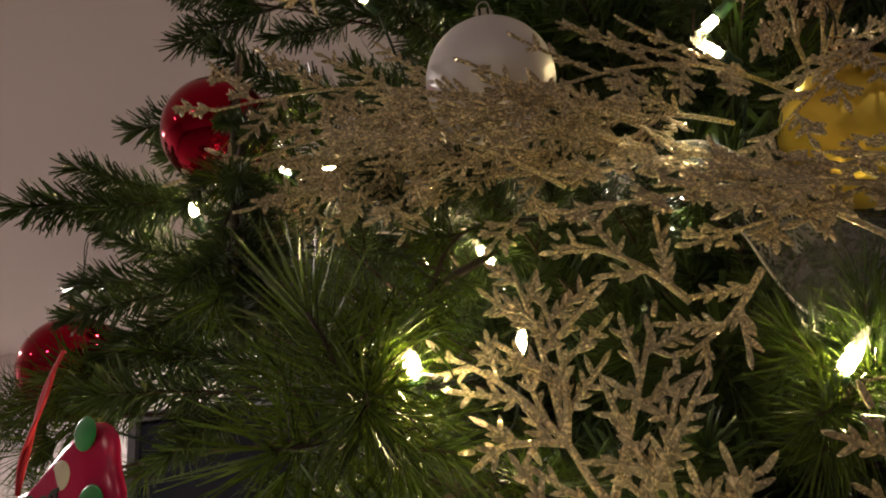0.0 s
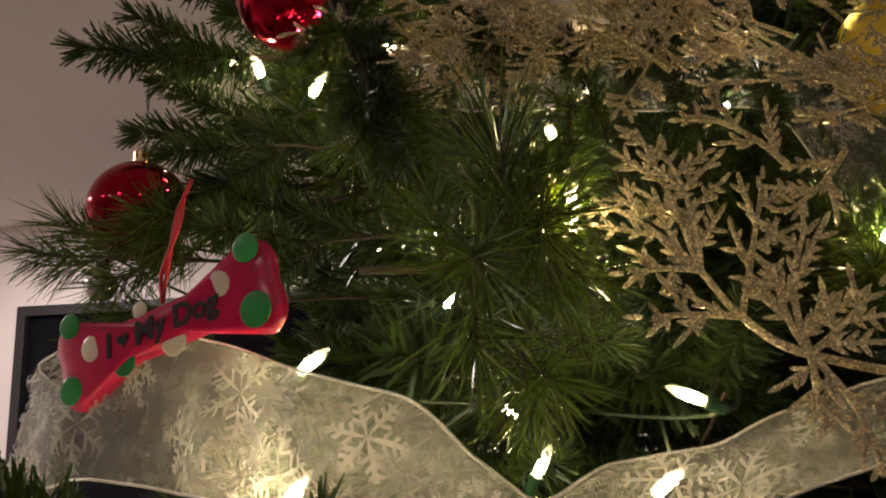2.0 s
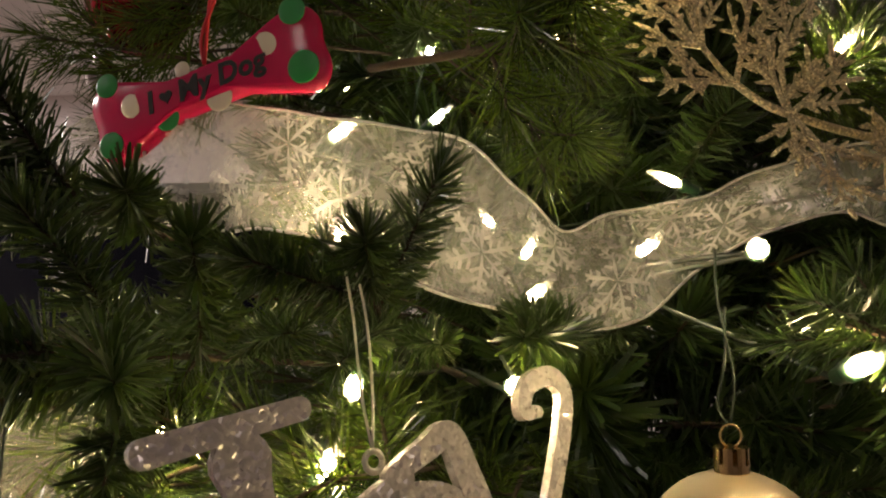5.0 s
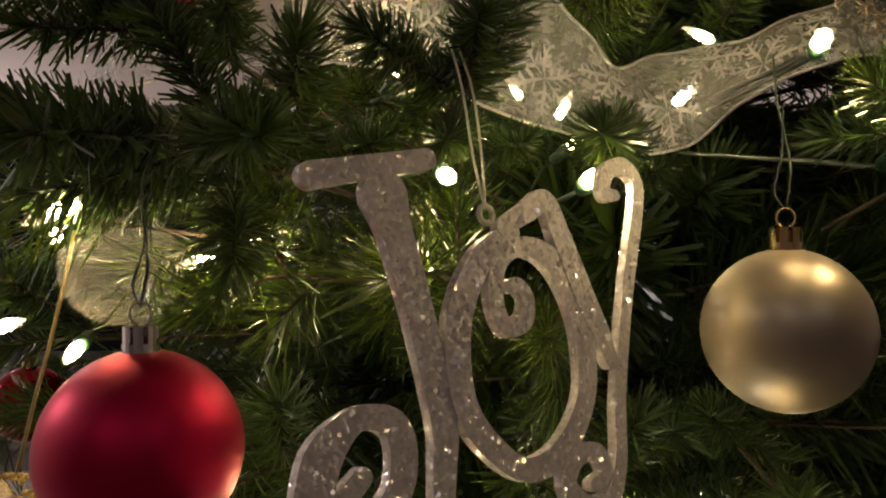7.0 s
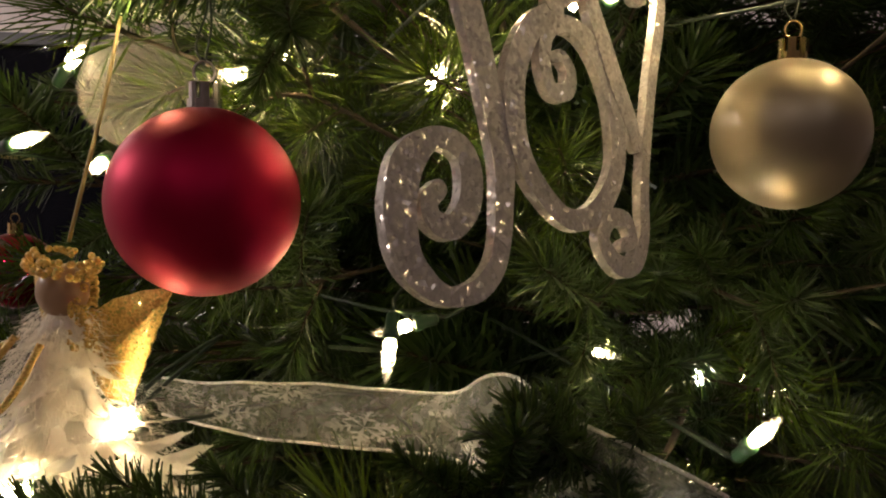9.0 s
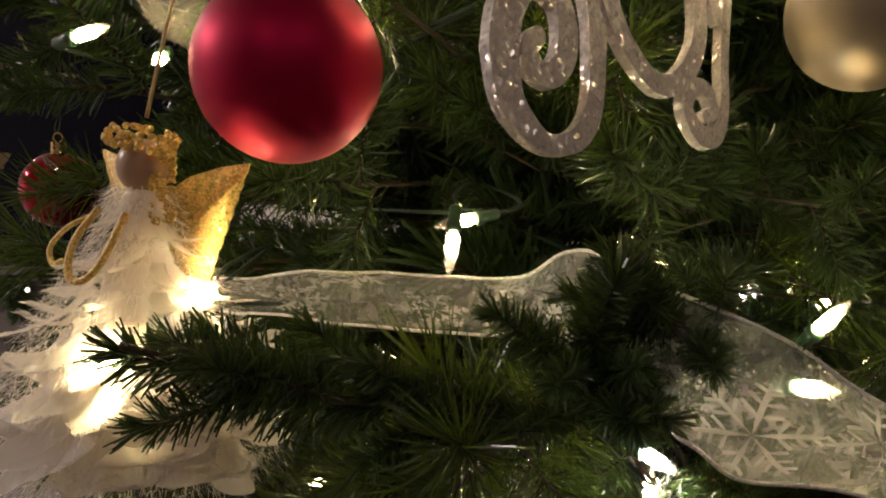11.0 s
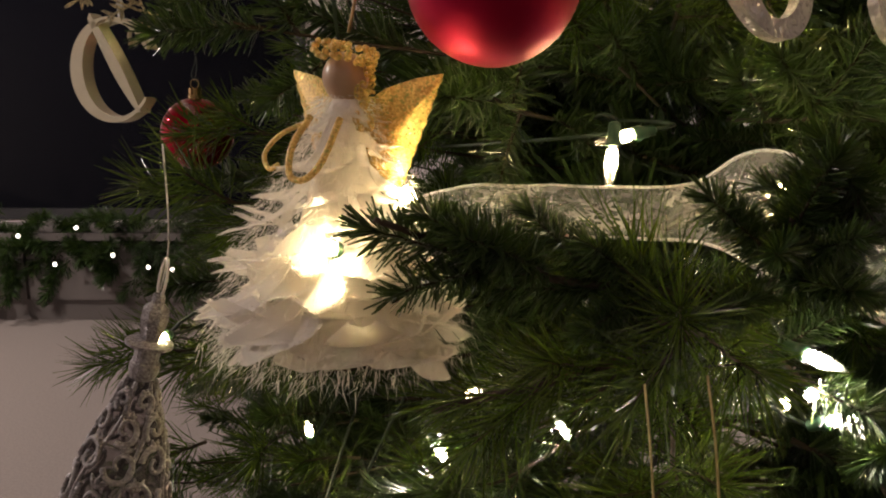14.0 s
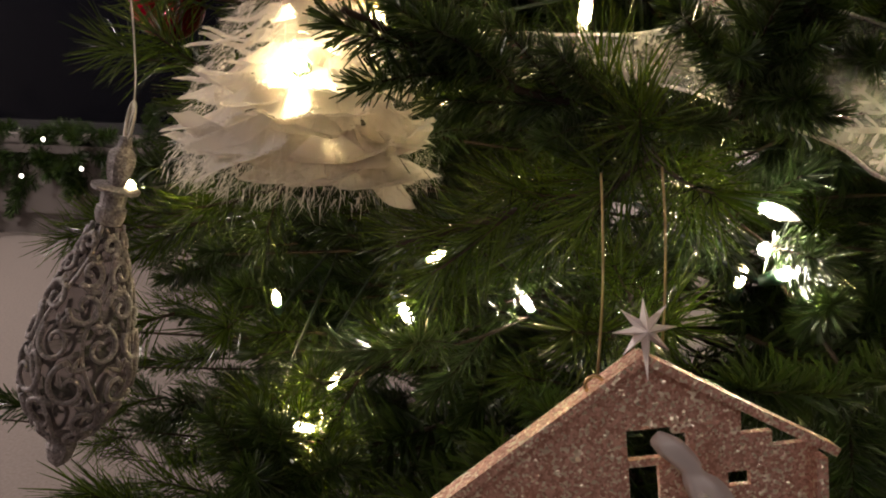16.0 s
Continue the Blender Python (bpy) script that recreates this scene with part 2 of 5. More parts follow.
BONE_RED = varied("red_enamel", (0.44, 0.005, 0.062), (0.52, 0.010, 0.085), 0.22, scale=40)
DOT_GREEN = varied("green_enamel", (0.02, 0.20, 0.05), (0.03, 0.26, 0.07), 0.3)
DOT_WHITE = varied("cream_enamel", (0.62, 0.54, 0.44), (0.72, 0.64, 0.54), 0.3)
INK = varied("black_ink", (0.008, 0.008, 0.008), (0.02, 0.02, 0.02), 0.4)
RED_CORD = varied("red_ribbon_cord", (0.42, 0.01, 0.02), (0.55, 0.02, 0.03), 0.6)
CORD_GOLD = varied("gold_cord", (0.26, 0.19, 0.08), (0.42, 0.32, 0.15), 0.4, 0.5, bump=0.6, bump_scale=1500)
CORD_SILVER = varied("silver_cord", (0.45, 0.42, 0.38), (0.62, 0.58, 0.54), 0.4, 0.4, bump=0.6, bump_scale=1500)
FEATHER = see_lit_through(varied("white_feather", (0.82, 0.78, 0.77), (0.90, 0.87, 0.86), 0.7, per="island"), (0.92, 0.87, 0.78), 0.52)
SKIN = varied("bronze_bead", (0.36, 0.22, 0.13), (0.46, 0.29, 0.18), 0.35)
ACRYLIC = clear("glittered_clear_acrylic", (0.62, 0.59, 0.59), 0.09, 0.15)
ACRYLIC_SOLID = glitter("clear_acrylic_scrolls", (0.13, 0.115, 0.115), (0.34, 0.305, 0.31), 1200.0, 0.2, 0.5, 0.5, 0.12)
STAR_PINK = varied("pearl_pink", (0.86, 0.77, 0.75), (0.92, 0.84, 0.82), 0.3)
PEWTER = varied("pearl_grey", (0.74, 0.66, 0.65), (0.82, 0.75, 0.74), 0.3, 0.1)
BRASS = varied("brushed_gold_metal", (0.76, 0.69, 0.50), (0.86, 0.80, 0.62), 0.30, 0.5, bump=0.1)
WALL = varied("mauve_wall_paint", (0.62, 0.55, 0.53), (0.66, 0.59, 0.57), 0.85, scale=1.5, bump=0.15, bump_scale=250)
CEIL = varied("ceiling_paint", (0.82, 0.76, 0.735), (0.86, 0.80, 0.775), 0.9, scale=1.2, bump=0.15, bump_scale=200)
CARPET = varied("beige_carpet", (0.15, 0.125, 0.112), (0.21, 0.175, 0.158), 0.95, scale=120, bump=0.6, bump_scale=600)
TRIM_WHITE = varied("white_lamp_trim", (0.80, 0.76, 0.74), (0.86, 0.82, 0.80), 0.4, scale=20)
# cream paint far below its real tone: the weak light is in the colour
DIMMED_WOOD = varied("cream_wood_dimmed", (0.092, 0.078, 0.073), (0.115, 0.097, 0.091), 0.5, scale=6)
DARK_FRAME = varied("dark_frame", (0.010, 0.009, 0.010), (0.02, 0.018, 0.02), 0.5)
NIGHT_GLASS = clear("night_window_glass", (0.05, 0.05, 0.07), 0.10, 0.02)
GLOW_FAR = glowing("far_mini_lights", (1.0, 0.92, 0.80), 2.5)
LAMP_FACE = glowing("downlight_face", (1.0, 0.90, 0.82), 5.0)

# ---------------------------------------------------------------- room
def slab(name, b, mat, label):
    return tagged(part(name, box(*b), mat, smooth=False), label, name.split("_")[0], kind="structure")


X0, X1, Y0 = -5.2, 4.5, -6.0
slab("floor", (X0, X1, Y0, WALL_Y, -0.1, 0.0), CARPET, "pale beige carpet floor of a living room")
slab("ceiling", (X0 - 0.1, X1 + 0.1, Y0 - 0.1, WALL_Y + 0.1, CEILING, CEILING + 0.1), CEIL, "plain off-white painted ceiling with recessed lights")
slab("wall_south", (X0, X1, Y0 - 0.1, Y0, 0, CEILING), WALL, "plain mauve-grey painted wall")
slab("wall_west", (X0 - 0.1, X0, Y0, WALL_Y, 0, CEILING), WALL, "plain mauve-grey painted wall")
slab("wall_east", (X1, X1 + 0.1, Y0, WALL_Y, 0, CEILING), WALL, "plain mauve-grey painted wall")
WX0, WX1, WZ0, WZ1 = -3.28, -1.0, 0.50, 1.93
tagged(part("wall_north", joined([box(X0, WX0, WALL_Y, WALL_Y + 0.12, 0, CEILING), box(WX1, X1, WALL_Y, WALL_Y + 0.12, 0, CEILING),
       box(WX0, WX1, WALL_Y, WALL_Y + 0.12, 0, WZ0), box(WX0, WX1, WALL_Y, WALL_Y + 0.12, WZ1, CEILING)]), WALL, smooth=False),
       "mauve-grey painted wall with a dark window", "wall", kind="structure")
win = thing("window_1", "wide dark window at night in a black frame", "window", pose(0, 0, 0), kind="structure")
t_ = 0.06
part("window_frame", joined([box(WX0, WX0 + t_, WALL_Y - 0.02, WALL_Y + 0.08, WZ0, WZ1), box(WX1 - t_, WX1, WALL_Y - 0.02, WALL_Y + 0.08, WZ0, WZ1),
     box(WX0 + t_, WX1 - t_, WALL_Y - 0.02, WALL_Y + 0.08, WZ0, WZ0 + t_), box(WX0 + t_, WX1 - t_, WALL_Y - 0.02, WALL_Y + 0.08, WZ1 - t_, WZ1)]), DARK_FRAME, win, smooth=False)
part("pane", box(WX0 + t_, WX1 - t_, WALL_Y + 0.02, WALL_Y + 0.03, WZ0 + t_, WZ1 - t_), NIGHT_GLASS, win, smooth=False)
cab = thing("low_cabinet", "low white painted cabinet under the window, weak light put into its dark colour", "cabinet")
part("top", box(-4.0, -0.9, WALL_Y - 0.42, WALL_Y, 0.44, 0.48), DIMMED_WOOD, cab, smooth=False)
part("body", box(-3.95, -0.95, WALL_Y - 0.38, WALL_Y, 0.10, 0.44), DIMMED_WOOD, cab, smooth=False)
part("plinth", box(-3.92, -0.98, WALL_Y - 0.36, WALL_Y, 0.0, 0.10), DIMMED_WOOD, cab, smooth=False)
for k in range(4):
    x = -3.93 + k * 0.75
    part("door", box(x, x + 0.73, WALL_Y - 0.40, WALL_Y - 0.38, 0.12, 0.42), DIMMED_WOOD, cab, smooth=False)

# recessed ceiling lights: the first is real, the rest added unseen for fill and sparkle
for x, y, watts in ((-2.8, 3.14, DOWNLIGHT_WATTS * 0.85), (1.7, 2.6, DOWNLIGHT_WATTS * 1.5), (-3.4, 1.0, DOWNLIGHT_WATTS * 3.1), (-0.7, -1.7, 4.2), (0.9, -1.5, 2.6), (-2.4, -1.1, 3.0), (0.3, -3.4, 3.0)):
    dl = thing("recessed_light", "round white recessed ceiling light, switched on; all but the first are added", "ceiling light", pose(x, y, CEILING - 0.012), "recessed ceiling lights")
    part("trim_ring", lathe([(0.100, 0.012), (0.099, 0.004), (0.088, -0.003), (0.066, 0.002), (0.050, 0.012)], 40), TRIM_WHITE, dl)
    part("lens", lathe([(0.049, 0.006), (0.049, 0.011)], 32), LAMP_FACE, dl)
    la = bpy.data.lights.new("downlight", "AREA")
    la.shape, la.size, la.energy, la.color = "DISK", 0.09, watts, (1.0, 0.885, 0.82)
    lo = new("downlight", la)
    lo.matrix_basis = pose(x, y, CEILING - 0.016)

# ---------------------------------------------------------------- tree
TREE_X, TREE_Y, TREE_TOP = 0.18, 0.86, 2.5


def tree_radius(z):
    return 0.40 * (TREE_TOP + 0.03 - z)


def twig_arrays(kind, seed):
    """One sprig along z: needles (quads) and a bent stem."""
    r = np.random.RandomState(seed)
    if kind == "short":
        L, n, nl, w, lean = 0.090, 330, (0.018, 0.026), 0.0016, (0.70, 1.2)
    elif kind == "broad":
        L, n, nl, w, lean = 0.075, 170, (0.024, 0.034), 0.0015, (0.55, 1.05)
    else:
        L, n, nl, w, lean = 0.055, 130, (0.032, 0.052), 0.00115, (0.40, 1.15)
    bend = r.uniform(-0.5, 0.5, 2)
    u = np.sort(r.uniform(0.06, 1.0, n) ** 0.9)
    axis = np.stack([bend[0] * L * u ** 2 * 0.35, bend[1] * L * u ** 2 * 0.35, L * u], 1)
    phi = np.arange(n) * 2.39996 + r.normal(0, 0.35, n)
    a = r.uniform(*lean, n) * np.where(u > 0.9, 0.55, 1.0)
    d = np.stack([np.sin(a) * np.cos(phi), np.sin(a) * np.sin(phi), np.cos(a)], 1)
    ln = r.uniform(*nl, n) * np.where(u > 0.85, 0.9, 1.0)
    side = np.cross(d, r.normal(0, 1, (n, 3)))
    side /= np.linalg.norm(side, axis=1)[:, None]
    curl = np.cross(d, side) * (ln * r.normal(0, 0.10 if kind != "long" else 0.16, n))[:, None]
    ww = (w * r.uniform(0.75, 1.2, n))[:, None] / 2
    mid, tip = axis + d * ln[:, None] * 0.55 + curl * 0.4, axis + d * ln[:, None] + curl
    taper = 0.7 if kind != "long" else 0.3
    v = np.stack([axis - side * ww * 0.6, axis + side * ww * 0.6, mid + side * ww, mid - side * ww, tip + side * ww * taper, tip - side * ww * taper], 1).reshape(-1, 3)
    k = np.arange(n) * 6
    f = np.concatenate([np.stack([k, k + 1, k + 2, k + 3], 1), np.stack([k + 3, k + 2, k + 4, k + 5], 1)])
    uu = np.linspace(0, 1, 5)
    sv, sf = tube(np.stack([bend[0] * L * uu ** 2 * 0.35, bend[1] * L * uu ** 2 * 0.35, L * uu], 1), np.linspace(0.0016, 0.0008, 5), 5)
    faces = [tuple(q) for q in f.tolist()] + [tuple(i + len(v) for i in q) for q in sf]
    return np.vstack([v, sv]), faces, [0] * len(f) + [1] * len(sf)


TWIGS = {}
for kind_, count_ in (("short", 5), ("broad", 3), ("long", 5)):
    TWIGS[kind_] = []
    for s_ in range(count_):
        v_, f_, i_ = twig_arrays(kind_, 11 * s_ + len(kind_))
        me_ = mesh_of("twig", (v_, f_), [NEEDLE_LONG if kind_ == "long" else NEEDLE, BARK], i_, smooth=False)
        TWIGS[kind_].append((me_, v_, f_, i_))

tree = thing("christmas_tree", "tall green artificial christmas tree with mixed short and long needles", "christmas tree", pose(TREE_X, TREE_Y, 0))
BASE = Matrix.Translation((-TREE_X, -TREE_Y, 0))
part("trunk", tube([(0, 0, 0.02), (0, 0, 1.2), (0, 0, TREE_TOP)], [0.03, 0.022, 0.008], 10), BARK, tree)
st = part("stand", joined([lathe([(0.06, 0.0), (0.06, 0.16), (0.04, 0.16)], 16)] + [moved(box(-0.02, 0.02, 0.0, 0.32, 0.0, 0.03), pose(0, 0, 0, 0, 0, a)) for a in (0, 90, 180, 270)]), DARK_FRAME, tree)

wanted = []         # kind, matrix


def put_twig(kind, place, axis, scale=1.0, spin=None):
    wanted.append((kind, aim(place, axis, R_.uniform(0, 6.28) if spin is None else spin, scale)))


def branch(points, kind, n, spread=0.7, scale=1.0, radius=0.0015, first=0.15):
    """A bent stem through the points, set with sprigs towards its end."""
    p = smooth_path(points, 14)
    part("branch", shifted(tube(p, np.linspace(radius, radius * 0.5, len(p)), 6), (-TREE_X, -TREE_Y, 0)), BARK, tree)
    for k in range(n):
        f = first + (0.84 - first) * k / max(1, n - 1)
        i = min(len(p) - 2, int(f * (len(p) - 1)))
        t = unit(p[i + 1] - p[i])
        x, y, _ = frame_of(t)
        a = k * 2.4 + R_.uniform(-0.4, 0.4)
        s = spread * R_.uniform(0.75, 1.2) * (0.25 if k == n - 1 else 1)
        put_twig(kind, p[i], t * math.cos(s) + (x * math.cos(a) + y * math.sin(a)) * math.sin(s), scale * R_.uniform(0.85, 1.15))


# boughs that stand out in front of the ornaments and at the tree's edge
branch([(-0.06, 0.44, 1.54), (-0.025, 0.37, 1.455), (0.0, 0.335, 1.375)], "short", 12, 0.6, 0.45, 0.0026, 0.04)
branch([(-0.041, 0.43, 1.353), (0.02, 0.365, 1.340), (0.046, 0.337, 1.338), (0.062, 0.316, 1.343)], "long", 8, 0.75, 0.85, 0.0026, 0.25)
branch([(0.075, 0.45, 1.43), (0.062, 0.36, 1.385), (0.063, 0.322, 1.348)], "long", 4, 0.5, 0.75, 0.0024, 0.5)
branch([(-0.087, 0.47, 1.60), (-0.045, 0.40, 1.49), (-0.012, 0.365, 1.415), (0.010, 0.345, 1.372)], "long", 7, 0.5, 0.62, 0.0026, 0.3)
branch([(0.12, 0.48, 1.45), (0.082, 0.38, 1.42), (0.072, 0.335, 1.372)], "long", 4, 0.5, 0.5, 0.0012, 0.4)
branch([(0.07, 0.5, 1.32), (0.05, 0.39, 1.31), (0.05, 0.345, 1.29)], "long", 4, 0.7, 0.75)
branch([(0.0, 0.62, 1.56), (-0.12, 0.52, 1.53), (-0.188, 0.456, 1.511)], "short", 8, 0.35, 0.8, 0.0022)
branch([(0.0, 0.66, 1.62), (-0.10, 0.58, 1.62), (-0.160, 0.53, 1.598)], "short", 7, 0.45, 0.85, 0.002)
branch([(0.02, 0.68, 1.70), (-0.08, 0.58, 1.70), (-0.14, 0.53, 1.70)], "short", 6, 0.5, 0.9)
branch([(0.0, 0.66, 1.50), (-0.08, 0.57, 1.50), (-0.135, 0.53, 1.495)], "long", 8, 0.6, 0.85, 0.0022, 0.3)
branch([(0.0, 0.66, 1.56), (-0.07, 0.58, 1.555), (-0.115, 0.54, 1.55)], "long", 8, 0.6, 0.85, 0.0022, 0.3)
branch([(0.0, 0.62, 1.44), (-0.09, 0.54, 1.435), (-0.15, 0.50, 1.43)], "long", 8, 0.6, 0.85, 0.0022, 0.3)
branch([(-0.07, 0.50, 1.415), (-0.13, 0.44, 1.395), (-0.170, 0.415, 1.378)], "long", 6, 0.55, 0.6, 0.0018, 0.35)
branch([(-0.05, 0.60, 1.50), (-0.12, 0.53, 1.475), (-0.155, 0.50, 1.465)], "short", 5, 0.6, 0.8)
branch([(-0.10, 0.52, 1.375), (-0.18, 0.45, 1.372), (-0.235, 0.42, 1.372)], "long", 5, 0.5, 0.65)
branch([(-0.05, 0.58, 1.43), (-0.18, 0.49, 1.385), (-0.245, 0.46, 1.375)], "long", 5, 0.5, 0.7)
branch([(-0.03, 0.60, 1.36), (-0.15, 0.47, 1.345), (-0.21, 0.45, 1.33)], "long", 5, 0.55, 0.6)
branch([(-0.02, 0.55, 1.45), (-0.09, 0.46, 1.44), (-0.12, 0.43, 1.43)], "short", 4, 0.5, 0.7)
branch([(-0.02, 0.55, 1.40), (-0.07, 0.47, 1.38), (-0.09, 0.44, 1.375)], "short", 4, 0.6, 0.8)
branch([(0.22, 0.60, 1.36), (0.22, 0.45, 1.345), (0.215, 0.40, 1.335)], "long", 5, 0.6, 0.7)
branch([(-0.06, 0.42, 1.22), (-0.115, 0.29, 1.245), (-0.145, 0.255, 1.262)], "short", 6, 0.6, 0.7, 0.0018, 0.5)
branch([(-0.04, 0.42, 1.18), (-0.09, 0.27, 1.195), (-0.122, 0.195, 1.205)], "short", 11, 0.85, 0.7, 0.0018, 0.4)
branch([(0.02, 0.42, 1.17), (-0.01, 0.27, 1.20), (-0.015, 0.20, 1.228)], "short", 6, 0.6, 0.5, 0.0018, 0.5)
branch([(0.07, 0.42, 1.19), (0.06, 0.32, 1.195), (0.05, 0.27, 1.205)], "short", 3, 0.6, 0.6)
branch([(0.20, 0.42, 1.17), (0.165, 0.26, 1.195), (0.122, 0.212, 1.206)], "broad", 7, 0.85, 0.55, 0.0013, 0.5)
branch([(0.02, 0.46, 1.12), (-0.01, 0.31, 1.145), (-0.03, 0.25, 1.155)], "long", 5, 0.7, 0.72)
branch([(-0.02, 0.46, 1.13), (-0.08, 0.31, 1.15), (-0.10, 0.27, 1.15)], "long", 5, 0.7, 0.72)
branch([(-0.05, 0.48, 1.15), (-0.14, 0.33, 1.17), (-0.165, 0.27, 1.175)], "long", 5, 0.7, 0.72)
branch([(0.05, 0.46, 1.12), (0.03, 0.33, 1.12), (0.02, 0.27, 1.12)], "long", 4, 0.7, 0.7)
branch([(0.10, 0.42, 1.00), (0.0, 0.20, 1.004), (-0.085, 0.16, 1.012), (-0.142, 0.137, 1.034)], "short", 13, 0.42, 0.42, 0.0020, 0.45)
branch([(0.12, 0.38, 0.99), (0.04, 0.21, 1.015), (-0.018, 0.146, 1.046)], "short", 9, 0.6, 0.40, 0.0020, 0.55)
branch([(-0.002, 0.24, 0.985), (-0.018, 0.172, 1.012), (-0.023, 0.152, 1.033)], "short", 9, 0.75, 0.38, 0.0018, 0.45)
branch([(0.04, 0.38, 0.95), (-0.03, 0.20, 0.985), (-0.064, 0.135, 1.006)], "long", 9, 0.65, 0.6)
branch([(0.02, 0.30, 0.98), (-0.06, 0.20, 0.975), (-0.13, 0.215, 0.948)], "long", 7, 0.55, 0.62, 0.0026, 0.3)
branch([(0.0, 0.46, 0.86), (-0.09, 0.33, 0.865), (-0.14, 0.30, 0.868)], "broad", 5, 0.7, 0.7)
branch([(0.05, 0.42, 0.95), (0.03, 0.28, 0.95), (0.035, 0.235, 0.945)], "broad", 7, 0.8, 0.65)
branch([(-0.10, 0.55, 1.00), (-0.25, 0.44, 1.005), (-0.315, 0.42, 1.012)], "long", 5, 0.5, 0.75)
branch([(-0.15, 0.62, 0.88), (-0.32, 0.52, 0.88), (-0.40, 0.50, 0.872)], "long", 5, 0.4, 0.8)
branch([(-0.12, 0.56, 1.05), (-0.24, 0.48, 1.05), (-0.30, 0.455, 1.055)], "long", 5, 0.6, 0.7)
branch([(-0.05, 0.55, 1.10), (-0.20, 0.42, 1.11), (-0.25, 0.37, 1.115)], "short", 5, 0.6, 0.85)
branch([(-0.10, 0.55, 1.16), (-0.27, 0.46, 1.165), (-0.32, 0.44, 1.17)], "short", 5, 0.6, 0.8)
branch([(-0.05, 0.50, 1.06), (-0.09, 0.34, 1.065), (-0.105, 0.27, 1.07)], "broad", 5, 0.7, 0.7)
branch([(0.06, 0.46, 1.06), (0.045, 0.31, 1.06), (0.03, 0.26, 1.068)], "broad", 5, 0.7, 0.7)
branch([(0.14, 0.46, 1.06), (0.12, 0.31, 1.06), (0.11, 0.27, 1.062)], "broad", 4, 0.7, 0.7)
branch([(-0.06, 0.5, 0.82), (-0.16, 0.33, 0.84), (-0.20, 0.28, 0.845)], "long", 5, 0.6, 0.7)
branch([(0.02, 0.42, 0.88), (-0.02, 0.27, 0.905), (-0.04, 0.22, 0.91)], "long", 5, 0.6, 0.7)
branch([(0.10, 0.40, 0.90), (0.06, 0.22, 0.90), (0.04, 0.18, 0.905)], "short", 5, 0.6, 0.7)
branch([(-0.12, 0.5, 0.95), (-0.20, 0.36, 0.945), (-0.225, 0.32, 0.94)], "long", 4, 0.6, 0.7)

for x_, z_ in ((-0.005, 1.452), (0.045, 1.446), (0.09, 1.444), (0.14, 1.436), (0.185, 1.425)):
    branch([(x_ + 0.03, 0.56, z_ - 0.05), (x_ + 0.01, 0.47, z_ - 0.02), (x_, 0.425, z_)], "short", 5, 0.7, 0.6)
for d_ in ((-0.2, -0.4, 1), (0.25, -0.5, 0.9), (0.0, -0.8, 0.7), (-0.5, -0.3, 0.7), (0.5, -0.3, 0.5)):
    put_twig("short", V(-0.188, 0.257, 0.808), d_, 0.6)

for d_ in ((-0.6, -0.5, 0.6), (0.2, -0.6, 0.7), (0.6, -0.5, 0.3), (-0.8, -0.4, 0.1), (0.3, -0.8, -0.3)):
    put_twig("long", V(-0.182, 0.275, 0.826), d_, 0.62)

for d_ in ((-0.7, -0.4, 0.6), (0.3, -0.6, 0.6), (-0.6, -0.5, -0.5), (0.5, -0.5, -0.4), (0.1, -0.5, 1.0)):
    put_twig("long", V(0.224, 0.425, 1.338), d_, 0.7)

# the rest of the tree: tiers of boughs
z_ = 0.50
while z_ < 2.3:
    rad = tree_radius(z_)
    n_ = max(5, int(rad * 17))
    for k_ in range(n_):
        ang = math.pi * (0.85 + 1.30 * (k_ + R_.uniform(0.1, 0.9)) / n_)
        out = V(math.cos(ang), math.sin(ang), 0.0)
        reach = rad * R_.uniform(0.84, 0.99)
        lift = R_.uniform(0.02, 0.22)
        if 1.27 < z_ < 1.46 and TREE_X + reach * out[0] < -0.20:
            reach = (TREE_X + 0.20) / -out[0]
        p0 = V(TREE_X, TREE_Y, z_ + R_.uniform(-0.02, 0.02) - 0.06)
        p1 = p0 + out * reach + V(0, 0, reach * lift)
        part("branch", shifted(tube(smooth_path([p0, (p0 + p1) / 2 - V(0, 0, 0.015), p1], 5), [0.0028, 0.0022, 0.0017, 0.0013, 0.0009], 5), (-TREE_X, -TREE_Y, 0)), BARK, tree)
        cross = unit(np.cross(out, (0, 0, 1)))
        m_ = max(3, int((reach * 0.62) / 0.055))
        for j_ in range(m_ + 1):
            f = 0.42 + 0.58 * j_ / m_
            s = R_.uniform(0.5, 0.95) * (1 if j_ % 2 else -1) if j_ < m_ else R_.uniform(-0.2, 0.2)
            ax = out * math.cos(s) + cross * math.sin(s) + V(0, 0, R_.uniform(-0.1, 0.5))
            kd = R_.choice(["short", "short", "long", "long", "broad"])
            put_twig(kd, p0 + (p1 - p0) * f - out * 0.06, ax, R_.uniform(0.75, 1.05))
    z_ += 0.050

# the far side and the heart of the tree, in larger sprigs
z_ = 0.45
while z_ < 2.3:
    rad = tree_radius(z_)
    for k_ in range(15):
        ang = 2 * math.pi * (k_ + R_.random()) / 15
        for f in ((0.35, 0.6) if math.sin(ang) < 0.2 else (0.35, 0.65, 0.9)):
            out = V(math.cos(ang), math.sin(ang), R_.uniform(-0.3, 0.4))
            put_twig(R_.choice(["short", "broad"]), V(TREE_X, TREE_Y, z_) + out * (rad * f - 0.08), out + V(R_.uniform(-0.9, 0.9), R_.uniform(-0.9, 0.9), 0), R_.uniform(1.6, 2.2))
    z_ += 0.075


